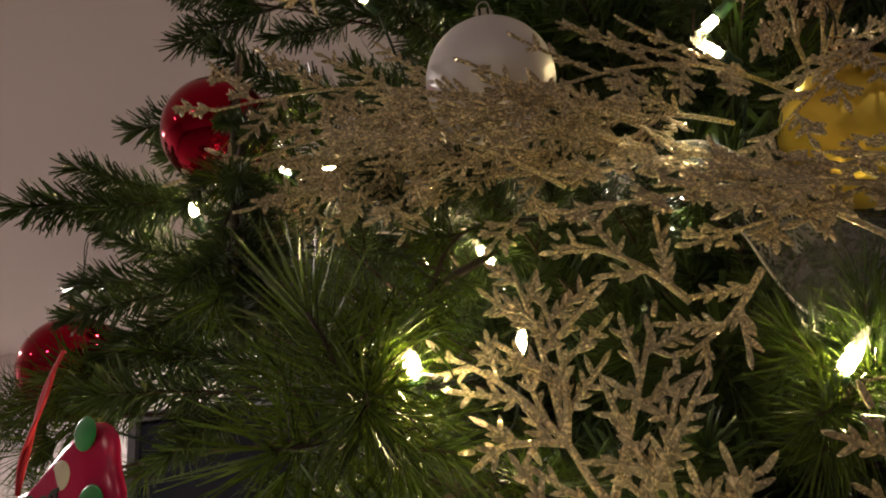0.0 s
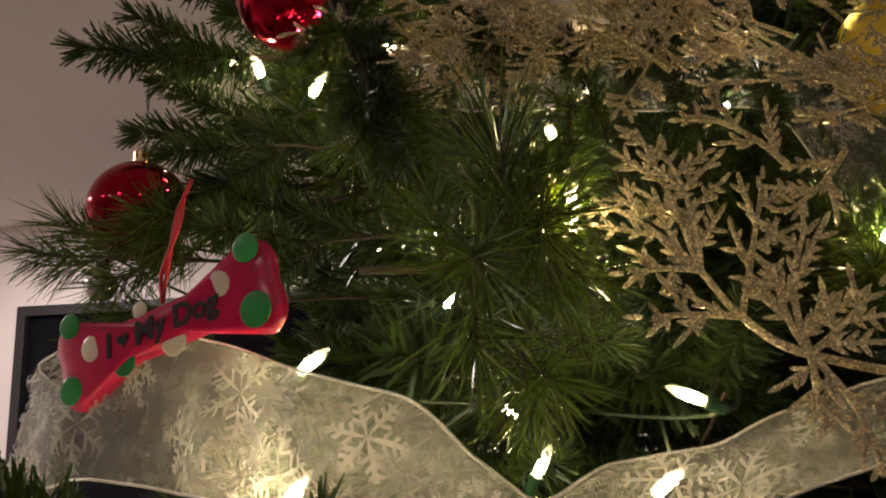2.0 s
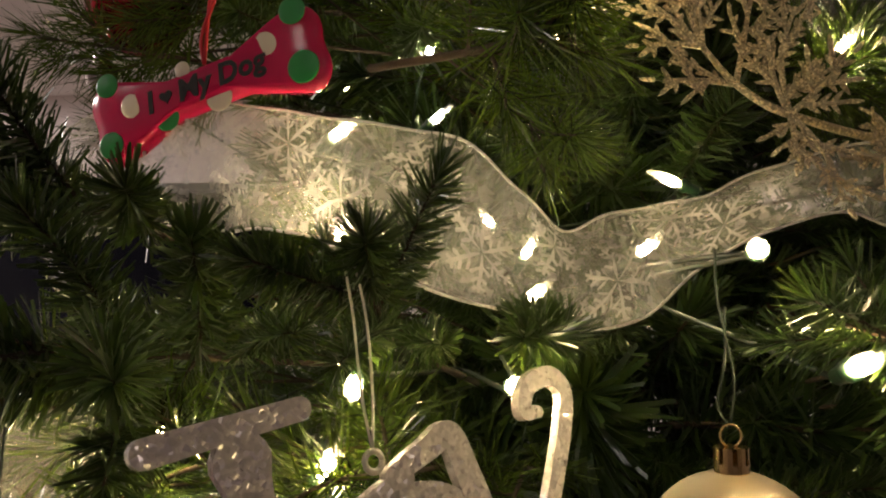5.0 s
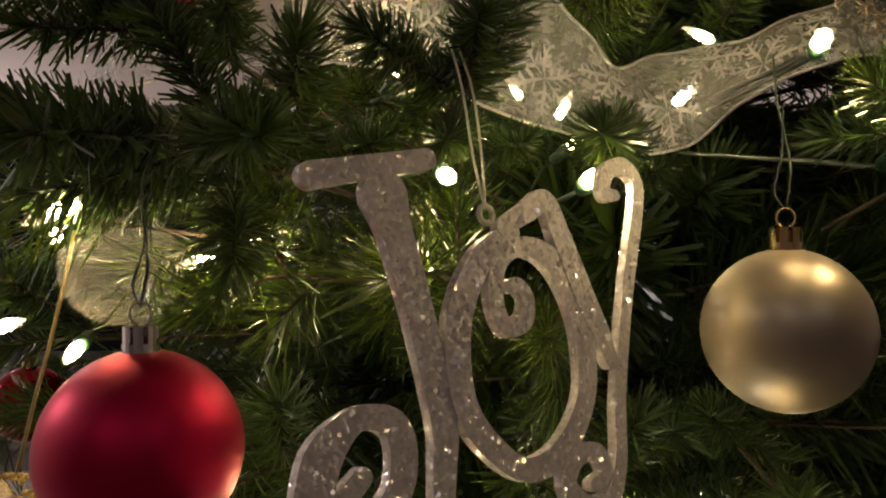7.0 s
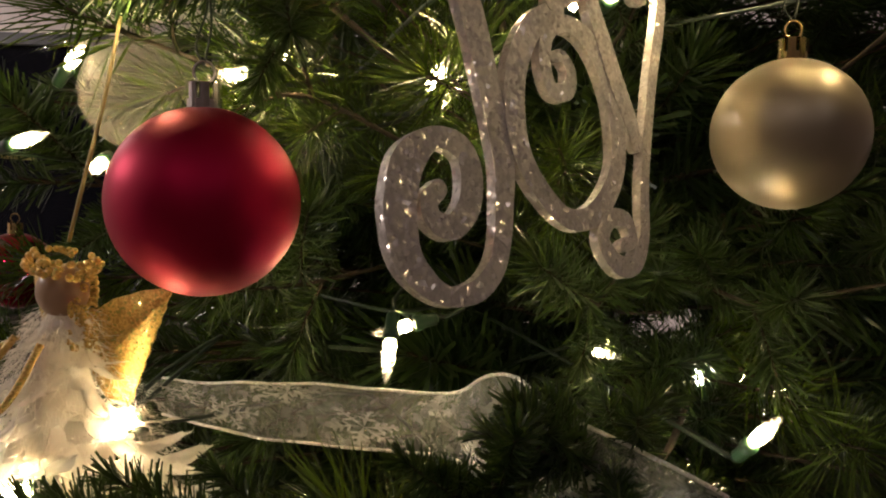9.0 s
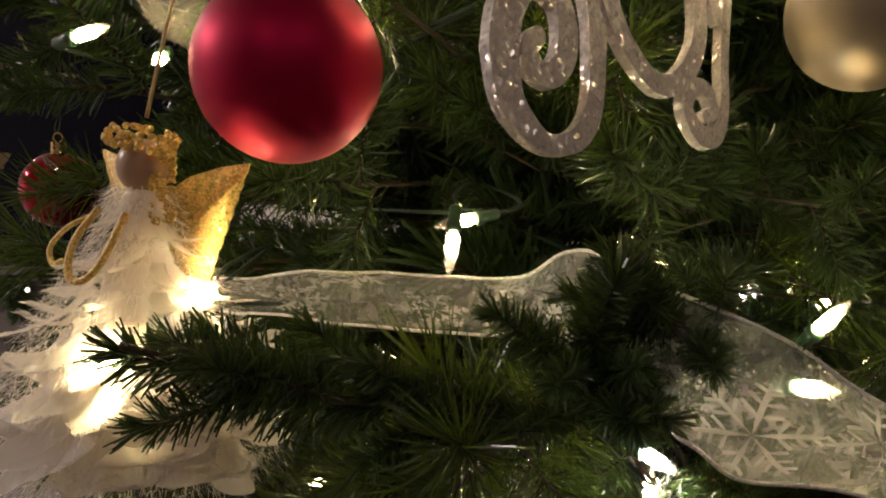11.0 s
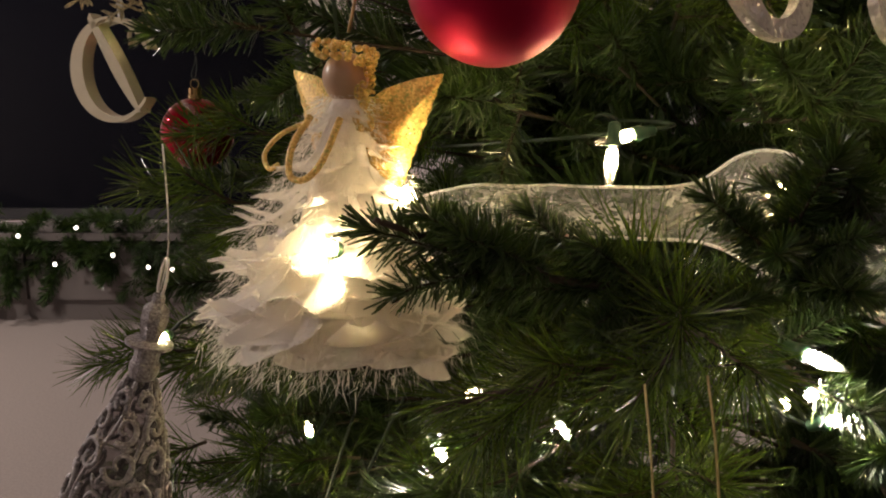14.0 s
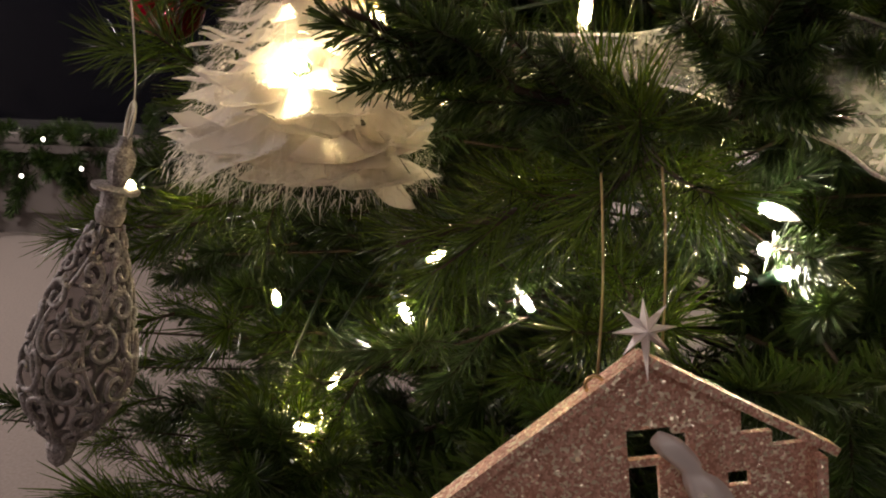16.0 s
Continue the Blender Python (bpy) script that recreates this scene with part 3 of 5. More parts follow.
def nearness(m):
    x, y, z = m.translation
    return y + (0.6 if not (-0.5 < x < 0.35 and 0.78 < z < 1.75) else 0)


wanted.sort(key=lambda q: nearness(q[1]))
rest_v, rest_f, rest_i, rest_n = {0: [], 1: []}, {0: [], 1: []}, {0: [], 1: []}, {0: 0, 1: 0}
for k_, (kd, m) in enumerate(wanted):
    me_, v_, f_, i_ = TWIGS[kd][k_ % len(TWIGS[kd])]
    if k_ < 300:
        ob = new("twig", me_)
        ob.parent = tree
        ob.matrix_basis = BASE @ m
    else:
        g = 1 if kd == "long" else 0
        mm = np.array(BASE @ m)
        rest_v[g].append(v_ @ mm[:3, :3].T + mm[:3, 3])
        fa = np.array([q if len(q) == 4 else (*q[:3], q[0]) for q in f_ if len(q) == 4]) + rest_n[g]
        rest_f[g].append(fa)
        rest_i[g].append(np.array([s for q, s in zip(f_, i_) if len(q) == 4], np.int32))
        rest_n[g] += len(v_)
for g, mt in ((0, NEEDLE), (1, NEEDLE_LONG)):
    va, fa = np.vstack(rest_v[g]), np.vstack(rest_f[g])
    me_ = bpy.data.meshes.new("inner_foliage")
    me_.vertices.add(len(va))
    me_.vertices.foreach_set("co", va.ravel())
    me_.loops.add(fa.size)
    me_.loops.foreach_set("vertex_index", fa.ravel().astype(np.int32))
    me_.polygons.add(len(fa))
    me_.polygons.foreach_set("loop_start", np.arange(len(fa), dtype=np.int32) * 4)
    me_.materials.append(mt)
    me_.materials.append(BARK)
    me_.polygons.foreach_set("material_index", np.concatenate(rest_i[g]))
    me_.update(calc_edges=True)
    me_.validate()
    ob = new("inner_foliage", me_)
    ob.parent = tree
    ob["kind"] = "stuff"

# ---------------------------------------------------------------- string lights
SOCKET_MESH = mesh_of("bulb", lathe([(0.0016, -0.011), (0.0028, -0.010), (0.0030, -0.004), (0.0036, -0.003), (0.0036, 0.0), (0.002, 0.0005)], 12), SOCKET)
GLASS_MESH = mesh_of("glass", lathe([(0.0024, 0.0005), (0.0030, 0.003), (0.0031, 0.009), (0.0024, 0.014), (0.0012, 0.018), (0.0003, 0.0195)], 12), GLASS)
CORE_GEO = lathe([(0.0008, 0.0012), (0.0020, 0.002), (0.0024, 0.0042), (0.0019, 0.0076), (0.0010, 0.0098), (0.0004, 0.0106)], 10)
CORE_WARM = mesh_of("glowing_core", CORE_GEO, GLOW_WARM)
CORE_COOL = mesh_of("glowing_core", CORE_GEO, GLOW_COOL)


def light_string(label, bulbs):
    """A string of mini lights; bulbs are (x, y, z, axis, cool)."""
    ls = thing("light_string", label, "string lights")
    pts = []
    for x, y, z, axis, cool in bulbs:
        m = aim((x, y, z), axis, R_.uniform(0, 6))
        ob = new("bulb", SOCKET_MESH)
        ob.parent, ob.matrix_basis = ls, m
        for nm, me in (("glowing_core", CORE_COOL if cool else CORE_WARM), ("glass", GLASS_MESH)):
            c = new(nm, me)
            c.parent = ob
        pts.append(V(x, y, z) - unit(axis) * 0.012)
    path = []
    for a, b in zip(pts[:-1], pts[1:]):
        side = V(R_.uniform(-0.02, 0.02), R_.uniform(0.18, 0.24), R_.uniform(-0.02, 0.02))
        path += [a, (a + b) / 2 + side]
    path.append(pts[-1])
    part("wire", tube(smooth_path(path, len(path) * 6), 0.0011, 5), WIRE, ls)
    return ls


def some_axis():
    return (R_.uniform(-1, 1), R_.uniform(-0.9, 0.4), R_.uniform(-0.3, 1))


UPPER = [(-0.006, 0.50, 1.638), (-0.047, 0.46, 1.504), (-0.118, 0.47, 1.492), (-0.045, 0.50, 1.52), (0.0725, 0.328, 1.354), (0.182, 0.52, 1.462), (0.205, 0.47, 1.522), (0.213, 0.395, 1.345),
         (0.13, 0.403, 1.277), (-0.052, 0.364, 1.296), (-0.215, 0.47, 1.39), (0.07, 0.47, 1.43), (-0.01, 0.50, 1.385), (-0.043, 0.322, 1.241), (0.25, 0.44, 1.47), (-0.173, 0.55, 1.539), (-0.081, 0.46, 1.472), (0.208, 0.48, 1.552)]
MIDDLE = [(0.127, 0.22, 1.193), (0.101, 0.22, 1.228), (0.102, 0.385, 1.238), (0.045, 0.385, 1.215), (0.03, 0.245, 1.186), (-0.021, 0.235, 1.189), (-0.121, 0.33, 1.167),
          (-0.139, 0.218, 1.180), (-0.103, 0.275, 1.163), (-0.038, 0.265, 1.152), (-0.113, 0.285, 1.160), (-0.207, 0.33, 1.167)]
LOWER = [(-0.218, 0.30, 1.129), (-0.18, 0.30, 1.122), (-0.315, 0.50, 1.062), (-0.042, 0.28, 1.054), (-0.052, 0.275, 1.049), (0.091, 0.24, 1.014), (0.064, 0.203, 1.003), (0.022, 0.235, 0.966),
         (0.03, 0.245, 0.945), (0.036, 0.24, 0.935), (-0.139, 0.212, 1.032), (-0.163, 0.188, 1.017), (-0.272, 0.305, 0.951), (-0.118, 0.318, 0.914), (-0.133, 0.325, 0.885), (-0.183, 0.268, 0.840),
         (-0.219, 0.40, 0.857), (-0.185, 0.40, 0.797), (-0.054, 0.37, 0.87), (0.062, 0.38, 1.022), (0.06, 0.34, 0.90)]
COOL = {(0.022, 0.235, 0.966), (0.03, 0.245, 0.945), (0.036, 0.24, 0.935), (-0.133, 0.325, 0.885), (-0.054, 0.37, 0.87), (-0.047, 0.46, 1.504), (0.182, 0.52, 1.462), (-0.01, 0.50, 1.385)}
AXES = {(0.022, 0.235, 0.966): (0.5, -1, -0.1), (0.064, 0.203, 1.003): (0.3, -1, 0.2), (0.03, 0.245, 0.945): (-0.4, -0.9, 0.3), (-0.272, 0.305, 0.951): (0.2, -1, 0.2), (-0.021, 0.235, 1.189): (0.15, -1, -0.2), (0.03, 0.245, 1.186): (0.0, -1, 0.15), (-0.139, 0.212, 1.032): (0.1, -1, 0.3), (-0.163, 0.188, 1.017): (-0.1, -1, 0.25), (0.0725, 0.328, 1.354): (0.25, -1, 0.35),
        (-0.139, 0.218, 1.180): (-0.95, -0.25, -0.45), (-0.042, 0.28, 1.054): (-1, -0.3, -0.2), (-0.052, 0.275, 1.049): (-0.1, -0.2, -1), (-0.038, 0.265, 1.152): (0.5, -0.3, 0.8),
        (0.213, 0.395, 1.345): (0.6, -0.3, 0.8), (-0.118, 0.47, 1.492): (-0.4, -0.2, 1), (-0.052, 0.364, 1.296): (0.8, -0.3, 0.5), (-0.173, 0.55, 1.539): (-0.5, -0.4, 0.8), (-0.043, 0.322, 1.241): (0.6, -0.1, 0.8), (0.101, 0.22, 1.228): (-0.35, -1, 0.0), (0.127, 0.22, 1.193): (0.0, -1, 0.3)}
light_string("lit warm white mini lights on green wire in the upper boughs", [(*b, AXES.get(b, some_axis()), b in COOL) for b in UPPER])
light_string("lit warm white mini lights on green wire in the middle boughs", [(*b, AXES.get(b, some_axis()), b in COOL) for b in MIDDLE])
light_string("lit warm and cool white mini lights in the lower boughs", [(*b, AXES.get(b, some_axis()), b in COOL) for b in LOWER])
deep = []
for k_ in range(13):
    z = R_.uniform(0.80, 1.02) if k_ % 4 == 1 else R_.uniform(1.24, 1.75)
    a = math.pi * R_.uniform(1.02, 1.52)
    r_ = tree_radius(z) * (R_.uniform(0.58, 0.76) if k_ % 4 == 1 else R_.uniform(0.66, 0.86))
    deep.append((TREE_X + r_ * math.cos(a), TREE_Y + r_ * math.sin(a), z, some_axis(), R_.random() < 0.2))
deep.sort(key=lambda q: q[2])
light_string("lit white mini lights on green wire deep between the boughs", deep)

# ---------------------------------------------------------------- ribbons
def snowflake_plan(size, turn, wide=0.0017):
    """A six-armed snowflake, all in one piece: points in ribbon metres and faces."""
    pts, faces = [V(0, 0)], []
    for k in range(6):
        a = turn + k * math.pi / 3
        d, s = V(math.cos(a), math.sin(a)), V(-math.sin(a), math.cos(a))
        last = None
        for f in (0.36, 0.60, 0.82, 1.0):
            w = wide / 2 * (1.0 if f < 1 else 0.6)
            b = len(pts)
            pts += [d * size * f + s * w, d * size * f, d * size * f - s * w]
            if last is None:
                faces += [(0, b + 1, b), (0, b + 2, b + 1)]
            else:
                faces += [(last, last + 1, b + 1, b), (last + 1, last + 2, b + 2, b + 1)]
            last = b
            if f < 1:
                for sg in (-1, 1):
                    e = V(math.cos(a + sg), math.sin(a + sg))
                    t = V(-e[1], e[0]) * wide * 0.4
                    l = size * (0.42 - 0.28 * f)
                    c = len(pts)
                    o = d * size * f
                    pts += [o + e * l * 0.4 + t, o + e * l * 0.4 - t, o + e * l + t, o + e * l - t]
                    faces += [(b + 1, c + 1, c), (c, c + 1, c + 3, c + 2)]
    return pts, faces


def ribbon(label, rows, flakes, ripple=0.0028, seed=3):
    """A sheer wired ribbon. Rows: a point of its upper edge and one of its lower edge."""
    r = random.Random(seed)
    rows = np.array(rows, float)
    top, low = smooth_path(rows[:, :3], 90), smooth_path(rows[:, 3:], 90)
    mid = (top + low) / 2
    length = np.concatenate([[0], np.cumsum(np.linalg.norm(np.diff(mid, axis=0), axis=1))])

    def at(u, v):
        """u metres along, v from -1 (lower edge) to 1 (upper edge)."""
        s = np.interp(u, length, np.arange(90.0))
        i = min(88, int(s))
        f = s - i
        a, b = top[i] * (1 - f) + top[i + 1] * f, low[i] * (1 - f) + low[i + 1] * f
        n = unit(np.cross(top[i + 1] - top[i], a - b))
        w = ripple * (0.6 + 0.4 * (1 - v * v)) * (math.sin(u * 70 + 2.2 * v) + 0.7 * math.sin(u * 47 - 3 * v + 1) + 0.25 * math.sin(u * 180 + 5 * v)) + 0.004 * (1 - v * v)
        c = Vector((mid[i] * (1 - f) + mid[i + 1] * f) * 38.0 + V(0, 0, v * 1.1))
        w += 0.0036 * noise.noise(c) + (1 - v * v) * 0.0030 * max(0.0, 1 - 3.2 * abs(noise.noise(c * 1.5 + Vector((3, 1, 7))))) ** 1.5
        w += (1 - v * v) * 0.0012 * max(0.0, 1 - 3.0 * abs(noise.noise(c * 3.4))) ** 1.5
        return b + (a - b) * (v + 1) / 2 + n * w, n

    rb = thing("ribbon", label, "ribbon", group="ribbons on the tree")
    nu, nv = 230, 22
    g = np.array([at(length[-1] * i / (nu - 1), -1 + 2 * j / (nv - 1))[0] for i in range(nu) for j in range(nv)])
    f = [(i * nv + j, i * nv + j + 1, (i + 1) * nv + j + 1, (i + 1) * nv + j) for i in range(nu - 1) for j in range(nv - 1)]
    part("sheer_band", (g, f), RIBBON, rb)
    for v in (-1, 1):
        part("wired_edge", tube([at(length[-1] * i / 159, v)[0] for i in range(160)], 0.0007, 5), RIBBON_EDGE, rb, "glittering stitched wire edge")
    u = 0.012
    k = 0
    while u < length[-1] - 0.01:
        vc = (0.35 if k % 2 else -0.38) + r.uniform(-0.1, 0.1)
        size = r.uniform(0.013, 0.020)
        half = 0.028
        pts, fs = snowflake_plan(size, r.uniform(0, 1))
        vs = []
        for e in pts:
            p, n = at(min(max(u + e[0], 0), length[-1]), max(-0.97, min(0.97, vc + e[1] / half)))
            vs.append(p + n * 0.0016 * flakes)
        part("snowflake", (np.array(vs), fs), FLAKE, rb, "white woven snowflake" if k == 0 else "")
        u += r.uniform(0.026, 0.036)
        k += 1
    return rb


ribbon("sheer white wired ribbon with woven snowflakes winding round the boughs", [
    (-0.235, 0.46, 1.285, -0.225, 0.44, 1.215), (-0.195, 0.385, 1.305, -0.19, 0.36, 1.238), (-0.166, 0.375, 1.319, -0.156, 0.350, 1.251), (-0.094, 0.354, 1.312, -0.088, 0.325, 1.248),
    (-0.035, 0.32, 1.294, -0.035, 0.298, 1.238), (0.012, 0.301, 1.282, -0.002, 0.285, 1.220), (0.034, 0.305, 1.260, 0.026, 0.292, 1.211), (0.056, 0.318, 1.2445, 0.058, 0.300, 1.203),
    (0.084, 0.338, 1.257, 0.088, 0.310, 1.207), (0.118, 0.342, 1.260, 0.120, 0.325, 1.232), (0.152, 0.342, 1.274, 0.158, 0.336, 1.247), (0.207, 0.350, 1.286, 0.200, 0.345, 1.252),
    (0.27, 0.37, 1.27, 0.26, 0.36, 1.22)], 1)
ribbon("sheer white wired ribbon with snowflakes lying on the lower boughs", [
    (-0.165, 0.33, 1.018, -0.160, 0.31, 1.006), (-0.119, 0.268, 1.030, -0.113, 0.250, 1.016), (-0.085, 0.258, 1.034, -0.083, 0.240, 1.015), (-0.055, 0.248, 1.034, -0.054, 0.233, 1.014),
    (-0.028, 0.233, 1.036, -0.030, 0.222, 1.015), (-0.014, 0.205, 1.050, -0.016, 0.195, 1.010), (-0.002, 0.182, 1.045, -0.004, 0.172, 1.005), (0.018, 0.168, 1.038, 0.010, 0.158, 1.0),
    (0.042, 0.160, 1.027, 0.024, 0.150, 0.992), (0.075, 0.160, 1.008, 0.060, 0.160, 0.985), (0.12, 0.18, 1.0, 0.11, 0.19, 0.965), (0.18, 0.24, 1.02, 0.17, 0.25, 0.97)], 1, seed=5)
ribbon("sheer white ribbon half hidden behind gold sprays", [
    (-0.08, 0.54, 1.48, -0.08, 0.53, 1.445), (-0.026, 0.49, 1.502, -0.022, 0.485, 1.465), (0.03, 0.475, 1.490, 0.03, 0.47, 1.455), (0.078, 0.475, 1.487, 0.08, 0.47, 1.452), (0.13, 0.47, 1.477, 0.13, 0.465, 1.442),
    (0.185, 0.452, 1.470, 0.185, 0.445, 1.43), (0.223, 0.43, 1.425, 0.215, 0.425, 1.370), (0.27, 0.44, 1.43, 0.27, 0.43, 1.38)], 1, seed=9)


# ---------------------------------------------------------------- gold sprays
def leaflet(base, d, n, size, wide):
    """A flat blunt scale leaf, a millimetre thick."""
    s = np.cross(n, d)
    rim = [(0, 0.36), (0.35, 0.5), (0.72, 0.40), (1.0, 0.08)]
    pts = [base + d * size * a + s * wide * b for a, b in rim] + [base + d * size * a - s * wide * b for a, b in rim[::-1]]
    v = np.array([p + n * 0.0005 for p in pts] + [p - n * 0.0005 for p in pts])
    k = len(pts)
    return v, [tuple(range(k)), tuple(range(2 * k - 1, k - 1, -1))] + [(i, k + i, k + (i + 1) % k, (i + 1) % k) for i in range(k)]


def frond(base, tip, normal, r, spread=0.30):
    """A flat fern-like spray: stem, side twigs, forked scale leaves."""
    base, tip = np.asarray(base, float), np.asarray(tip, float)
    L = np.linalg.norm(tip - base)
    d = unit(tip - base)
    n = unit(np.asarray(normal, float) - d * np.dot(normal, d))
    s = np.cross(n, d)
    bow = r.uniform(-0.10, 0.10) * L
    geos = []

    def spine(f):
        return base + d * L * f + s * bow * math.sin(math.pi * f) + n * 0.08 * L * math.sin(math.pi * f)

    geos.append(tube([spine(f) for f in np.linspace(0, 1, 10)], np.linspace(0.0014, 0.0006, 10), 5))
    m = max(6, int(L * 0.8 / 0.0165))
    for k in range(m + 1):
        f = 0.25 + 0.75 * k / m
        side = 1 if k % 2 else -1
        sl = L * spread * (1.05 - 0.75 * (f - 0.25)) * r.uniform(0.7, 1.15) if k < m else 0.02
        a = r.uniform(0.65, 0.95) if k < m else 0.0
        e = unit(d * math.cos(a) + s * side * math.sin(a) + n * r.uniform(-0.22, 0.22))
        p0 = spine(f)
        geos.append(tube([p0, p0 + e * sl], [0.0011, 0.0007], 4))
        es = np.cross(n, e)
        q = max(2, int(sl / 0.0074))
        for j in range(q + 1):
            g = (j + 0.6) / (q + 0.6)
            for sd in ((-1, 1) if j < q else (0,)):
                if r.random() < 0.08:
                    continue
                b = r.uniform(0.65, 0.95) * sd
                nn = unit(n + s * r.uniform(-0.2, 0.2) + d * r.uniform(-0.2, 0.2))
                dd = unit(e * math.cos(b) + es * math.sin(b) + n * r.uniform(-0.3, 0.3))
                nn = unit(nn - dd * np.dot(nn, dd))
                size = r.uniform(0.0075, 0.0115) * (1.1 - 0.35 * g)
                geos.append(leaflet(p0 + e * sl * g, dd, nn, size, 0.0024))
                if size > 0.0090:
                    for sg in (-1, 1):
                        d3 = unit(dd * 0.75 + np.cross(nn, dd) * 0.65 * sg)
                        geos.append(leaflet(p0 + e * sl * g + dd * size * 0.5, d3, nn, size * 0.5, 0.0022))
    return joined(geos)


def glitter_spray(label, fronds, seed):
    r = random.Random(seed)
    sp = thing("glitter_spray", label, "decoration", group="gold glitter sprays")
    for base, tip, normal in fronds:
        part("frond", frond(base, tip, normal, r), GOLD_GLITTER, sp, smooth=False)
    return sp


def coral_frond(base, tip, normal, r):
    """An open cedar-like frond: a flat stem with forked twigs and pointed scale leaves."""
    base, tip = np.asarray(base, float), np.asarray(tip, float)
    L = np.linalg.norm(tip - base)
    d = unit(tip - base)
    n = unit(np.asarray(normal, float) - d * np.dot(normal, d))
    s = np.cross(n, d)
    bow = r.uniform(-0.12, 0.12) * L
    geos = [tube([base + d * L * f + s * bow * math.sin(math.pi * f) for f in np.linspace(0, 1, 9)], np.linspace(0.0015, 0.0009, 9), 6)]

    def leaves(p, e, length, step):
        """Pointed leaves in pairs along a twig, and one at its end."""
        es = unit(np.cross(n, e))
        q = max(1, int(length / step))
        for j in range(q + 1):
            for sd in ((-1, 1) if j < q else (0,)):
                if sd and r.random() < 0.14:
                    continue
                b = r.uniform(0.45, 1.0) * sd
                dd = unit(e * math.cos(b) + es * math.sin(b) + n * r.uniform(-0.5, 0.5))
                nn = unit(n - dd * np.dot(n, dd))
                geos.append(leaflet(p + e * length * (j + 0.5) / (q + 0.5), dd, nn, r.uniform(0.0042, 0.0080), 0.0020))

    m = max(4, int(L / 0.0108))
    for k in range(m + 1):
        f = 0.18 + 0.82 * k / m
        p0 = base + d * L * f + s * bow * math.sin(math.pi * f)
        if k == m:
            leaves(p0 - d * 0.006, d, 0.010, 0.006)
            continue
        a = r.uniform(0.45, 1.05) * (1 if k % 2 else -1)
        e = unit(d * math.cos(a) + s * math.sin(a) + n * r.uniform(-0.2, 0.2))
        sl = min(0.027, L * 0.50) * (1.1 - 0.6 * f) * r.uniform(0.55, 1.25)
        geos.append(tube([p0, p0 + e * sl], [0.0013, 0.0010], 5))
        leaves(p0, e, sl, 0.0047)
    return joined(geos)


B2, B3 = (0.245, 0.475, 1.485), (0.10, 0.45, 1.50)
S4, S3, S2, S1 = (0.215, 0.340, 1.285), (0.154, 0.318, 1.293), (0.133, 0.322, 1.308), (0.121, 0.328, 1.327)
spray_ = thing("glitter_spray", "champagne gold glittered fern spray with open forked fronds over the ribbon", "decoration", group="gold glitter sprays")
r4_ = random.Random(4)
part("stem", tube(smooth_path([(0.28, 0.40, 1.31), S4, S3, S2, S1], 24), np.linspace(0.0022, 0.0013, 24), 6), GOLD_GLITTER, spray_)
for base_, tip_, normal_ in ((S1, (0.082, 0.335, 1.360), (0.2, -1, 0.1)), (S1, (0.115, 0.345, 1.378), (0.2, -1, 0.3)), (S1, (0.096, 0.325, 1.327), (-0.1, -1, 0.2)), (S1, (0.104, 0.352, 1.394), (0.1, -1, 0.2)),
                             (S2, (0.151, 0.345, 1.363), (0.3, -1, 0.2)), (S2, (0.101, 0.318, 1.309), (0.0, -1, 0.3)), (S3, (0.143, 0.310, 1.325), (-0.2, -1, 0.1)), (S3, (0.157, 0.315, 1.339), (0.2, -1, 0.2)),
                             (S3, (0.172, 0.305, 1.312), (0.2, -1, 0.1)), (S3, (0.166, 0.300, 1.253), (0.1, -1, -0.1)), (S3, (0.150, 0.305, 1.272), (-0.1, -1, 0.2)), (S4, (0.186, 0.305, 1.258), (0.0, -1, 0.1)),
                             (S4, (0.205, 0.315, 1.325), (0.2, -1, 0.2)),
                             ((0.165, 0.350, 1.37), (0.128, 0.345, 1.396), (0.1, -1, 0.1)), ((0.19, 0.36, 1.38), (0.160, 0.350, 1.352), (0.2, -1, 0.2)),
                             (S4, (0.185, 0.312, 1.285), (0.1, -1, 0.3)), (S4, (0.232, 0.310, 1.300), (0.2, -1, 0.2))):
    part("frond", coral_frond(base_, tip_, normal_, r4_), GOLD_GLITTER, spray_, smooth=False)
glitter_spray("champagne gold glittered fern spray fanned out sideways", [
    (B2, (0.11, 0.345, 1.455), (0.2, -1, 0.5)), ((0.161, 0.385, 1.443), (0.077, 0.352, 1.468), (0.1, -0.9, 0.4)), ((0.158, 0.385, 1.456), (0.099, 0.352, 1.466), (0.0, -1, 0.3)), (B2, (0.16, 0.33, 1.53), (0.3, -1, 0.0)), (B2, (0.205, 0.34, 1.555), (0.2, -1, 0.2)),
    (B2, (0.29, 0.37, 1.55), (0.0, -1, 0.2)),
    ((0.244, 0.362, 1.400), (0.150, 0.335, 1.404), (0.0, -0.8, 0.7)), ((0.237, 0.372, 1.385), (0.172, 0.342, 1.414), (0.1, -0.9, 0.5)), ((0.262, 0.385, 1.415), (0.185, 0.348, 1.392), (0.0, -0.9, 0.6)),
    ((0.275, 0.375, 1.410), (0.200, 0.352, 1.408), (0.1, -0.7, 0.7)), ((0.272, 0.42, 1.490), (0.208, 0.382, 1.438), (-0.3, -1, 0.2)), ((0.21, 0.41, 1.43), (0.145, 0.355, 1.425), (0.0, -0.9, 0.5))], 8)
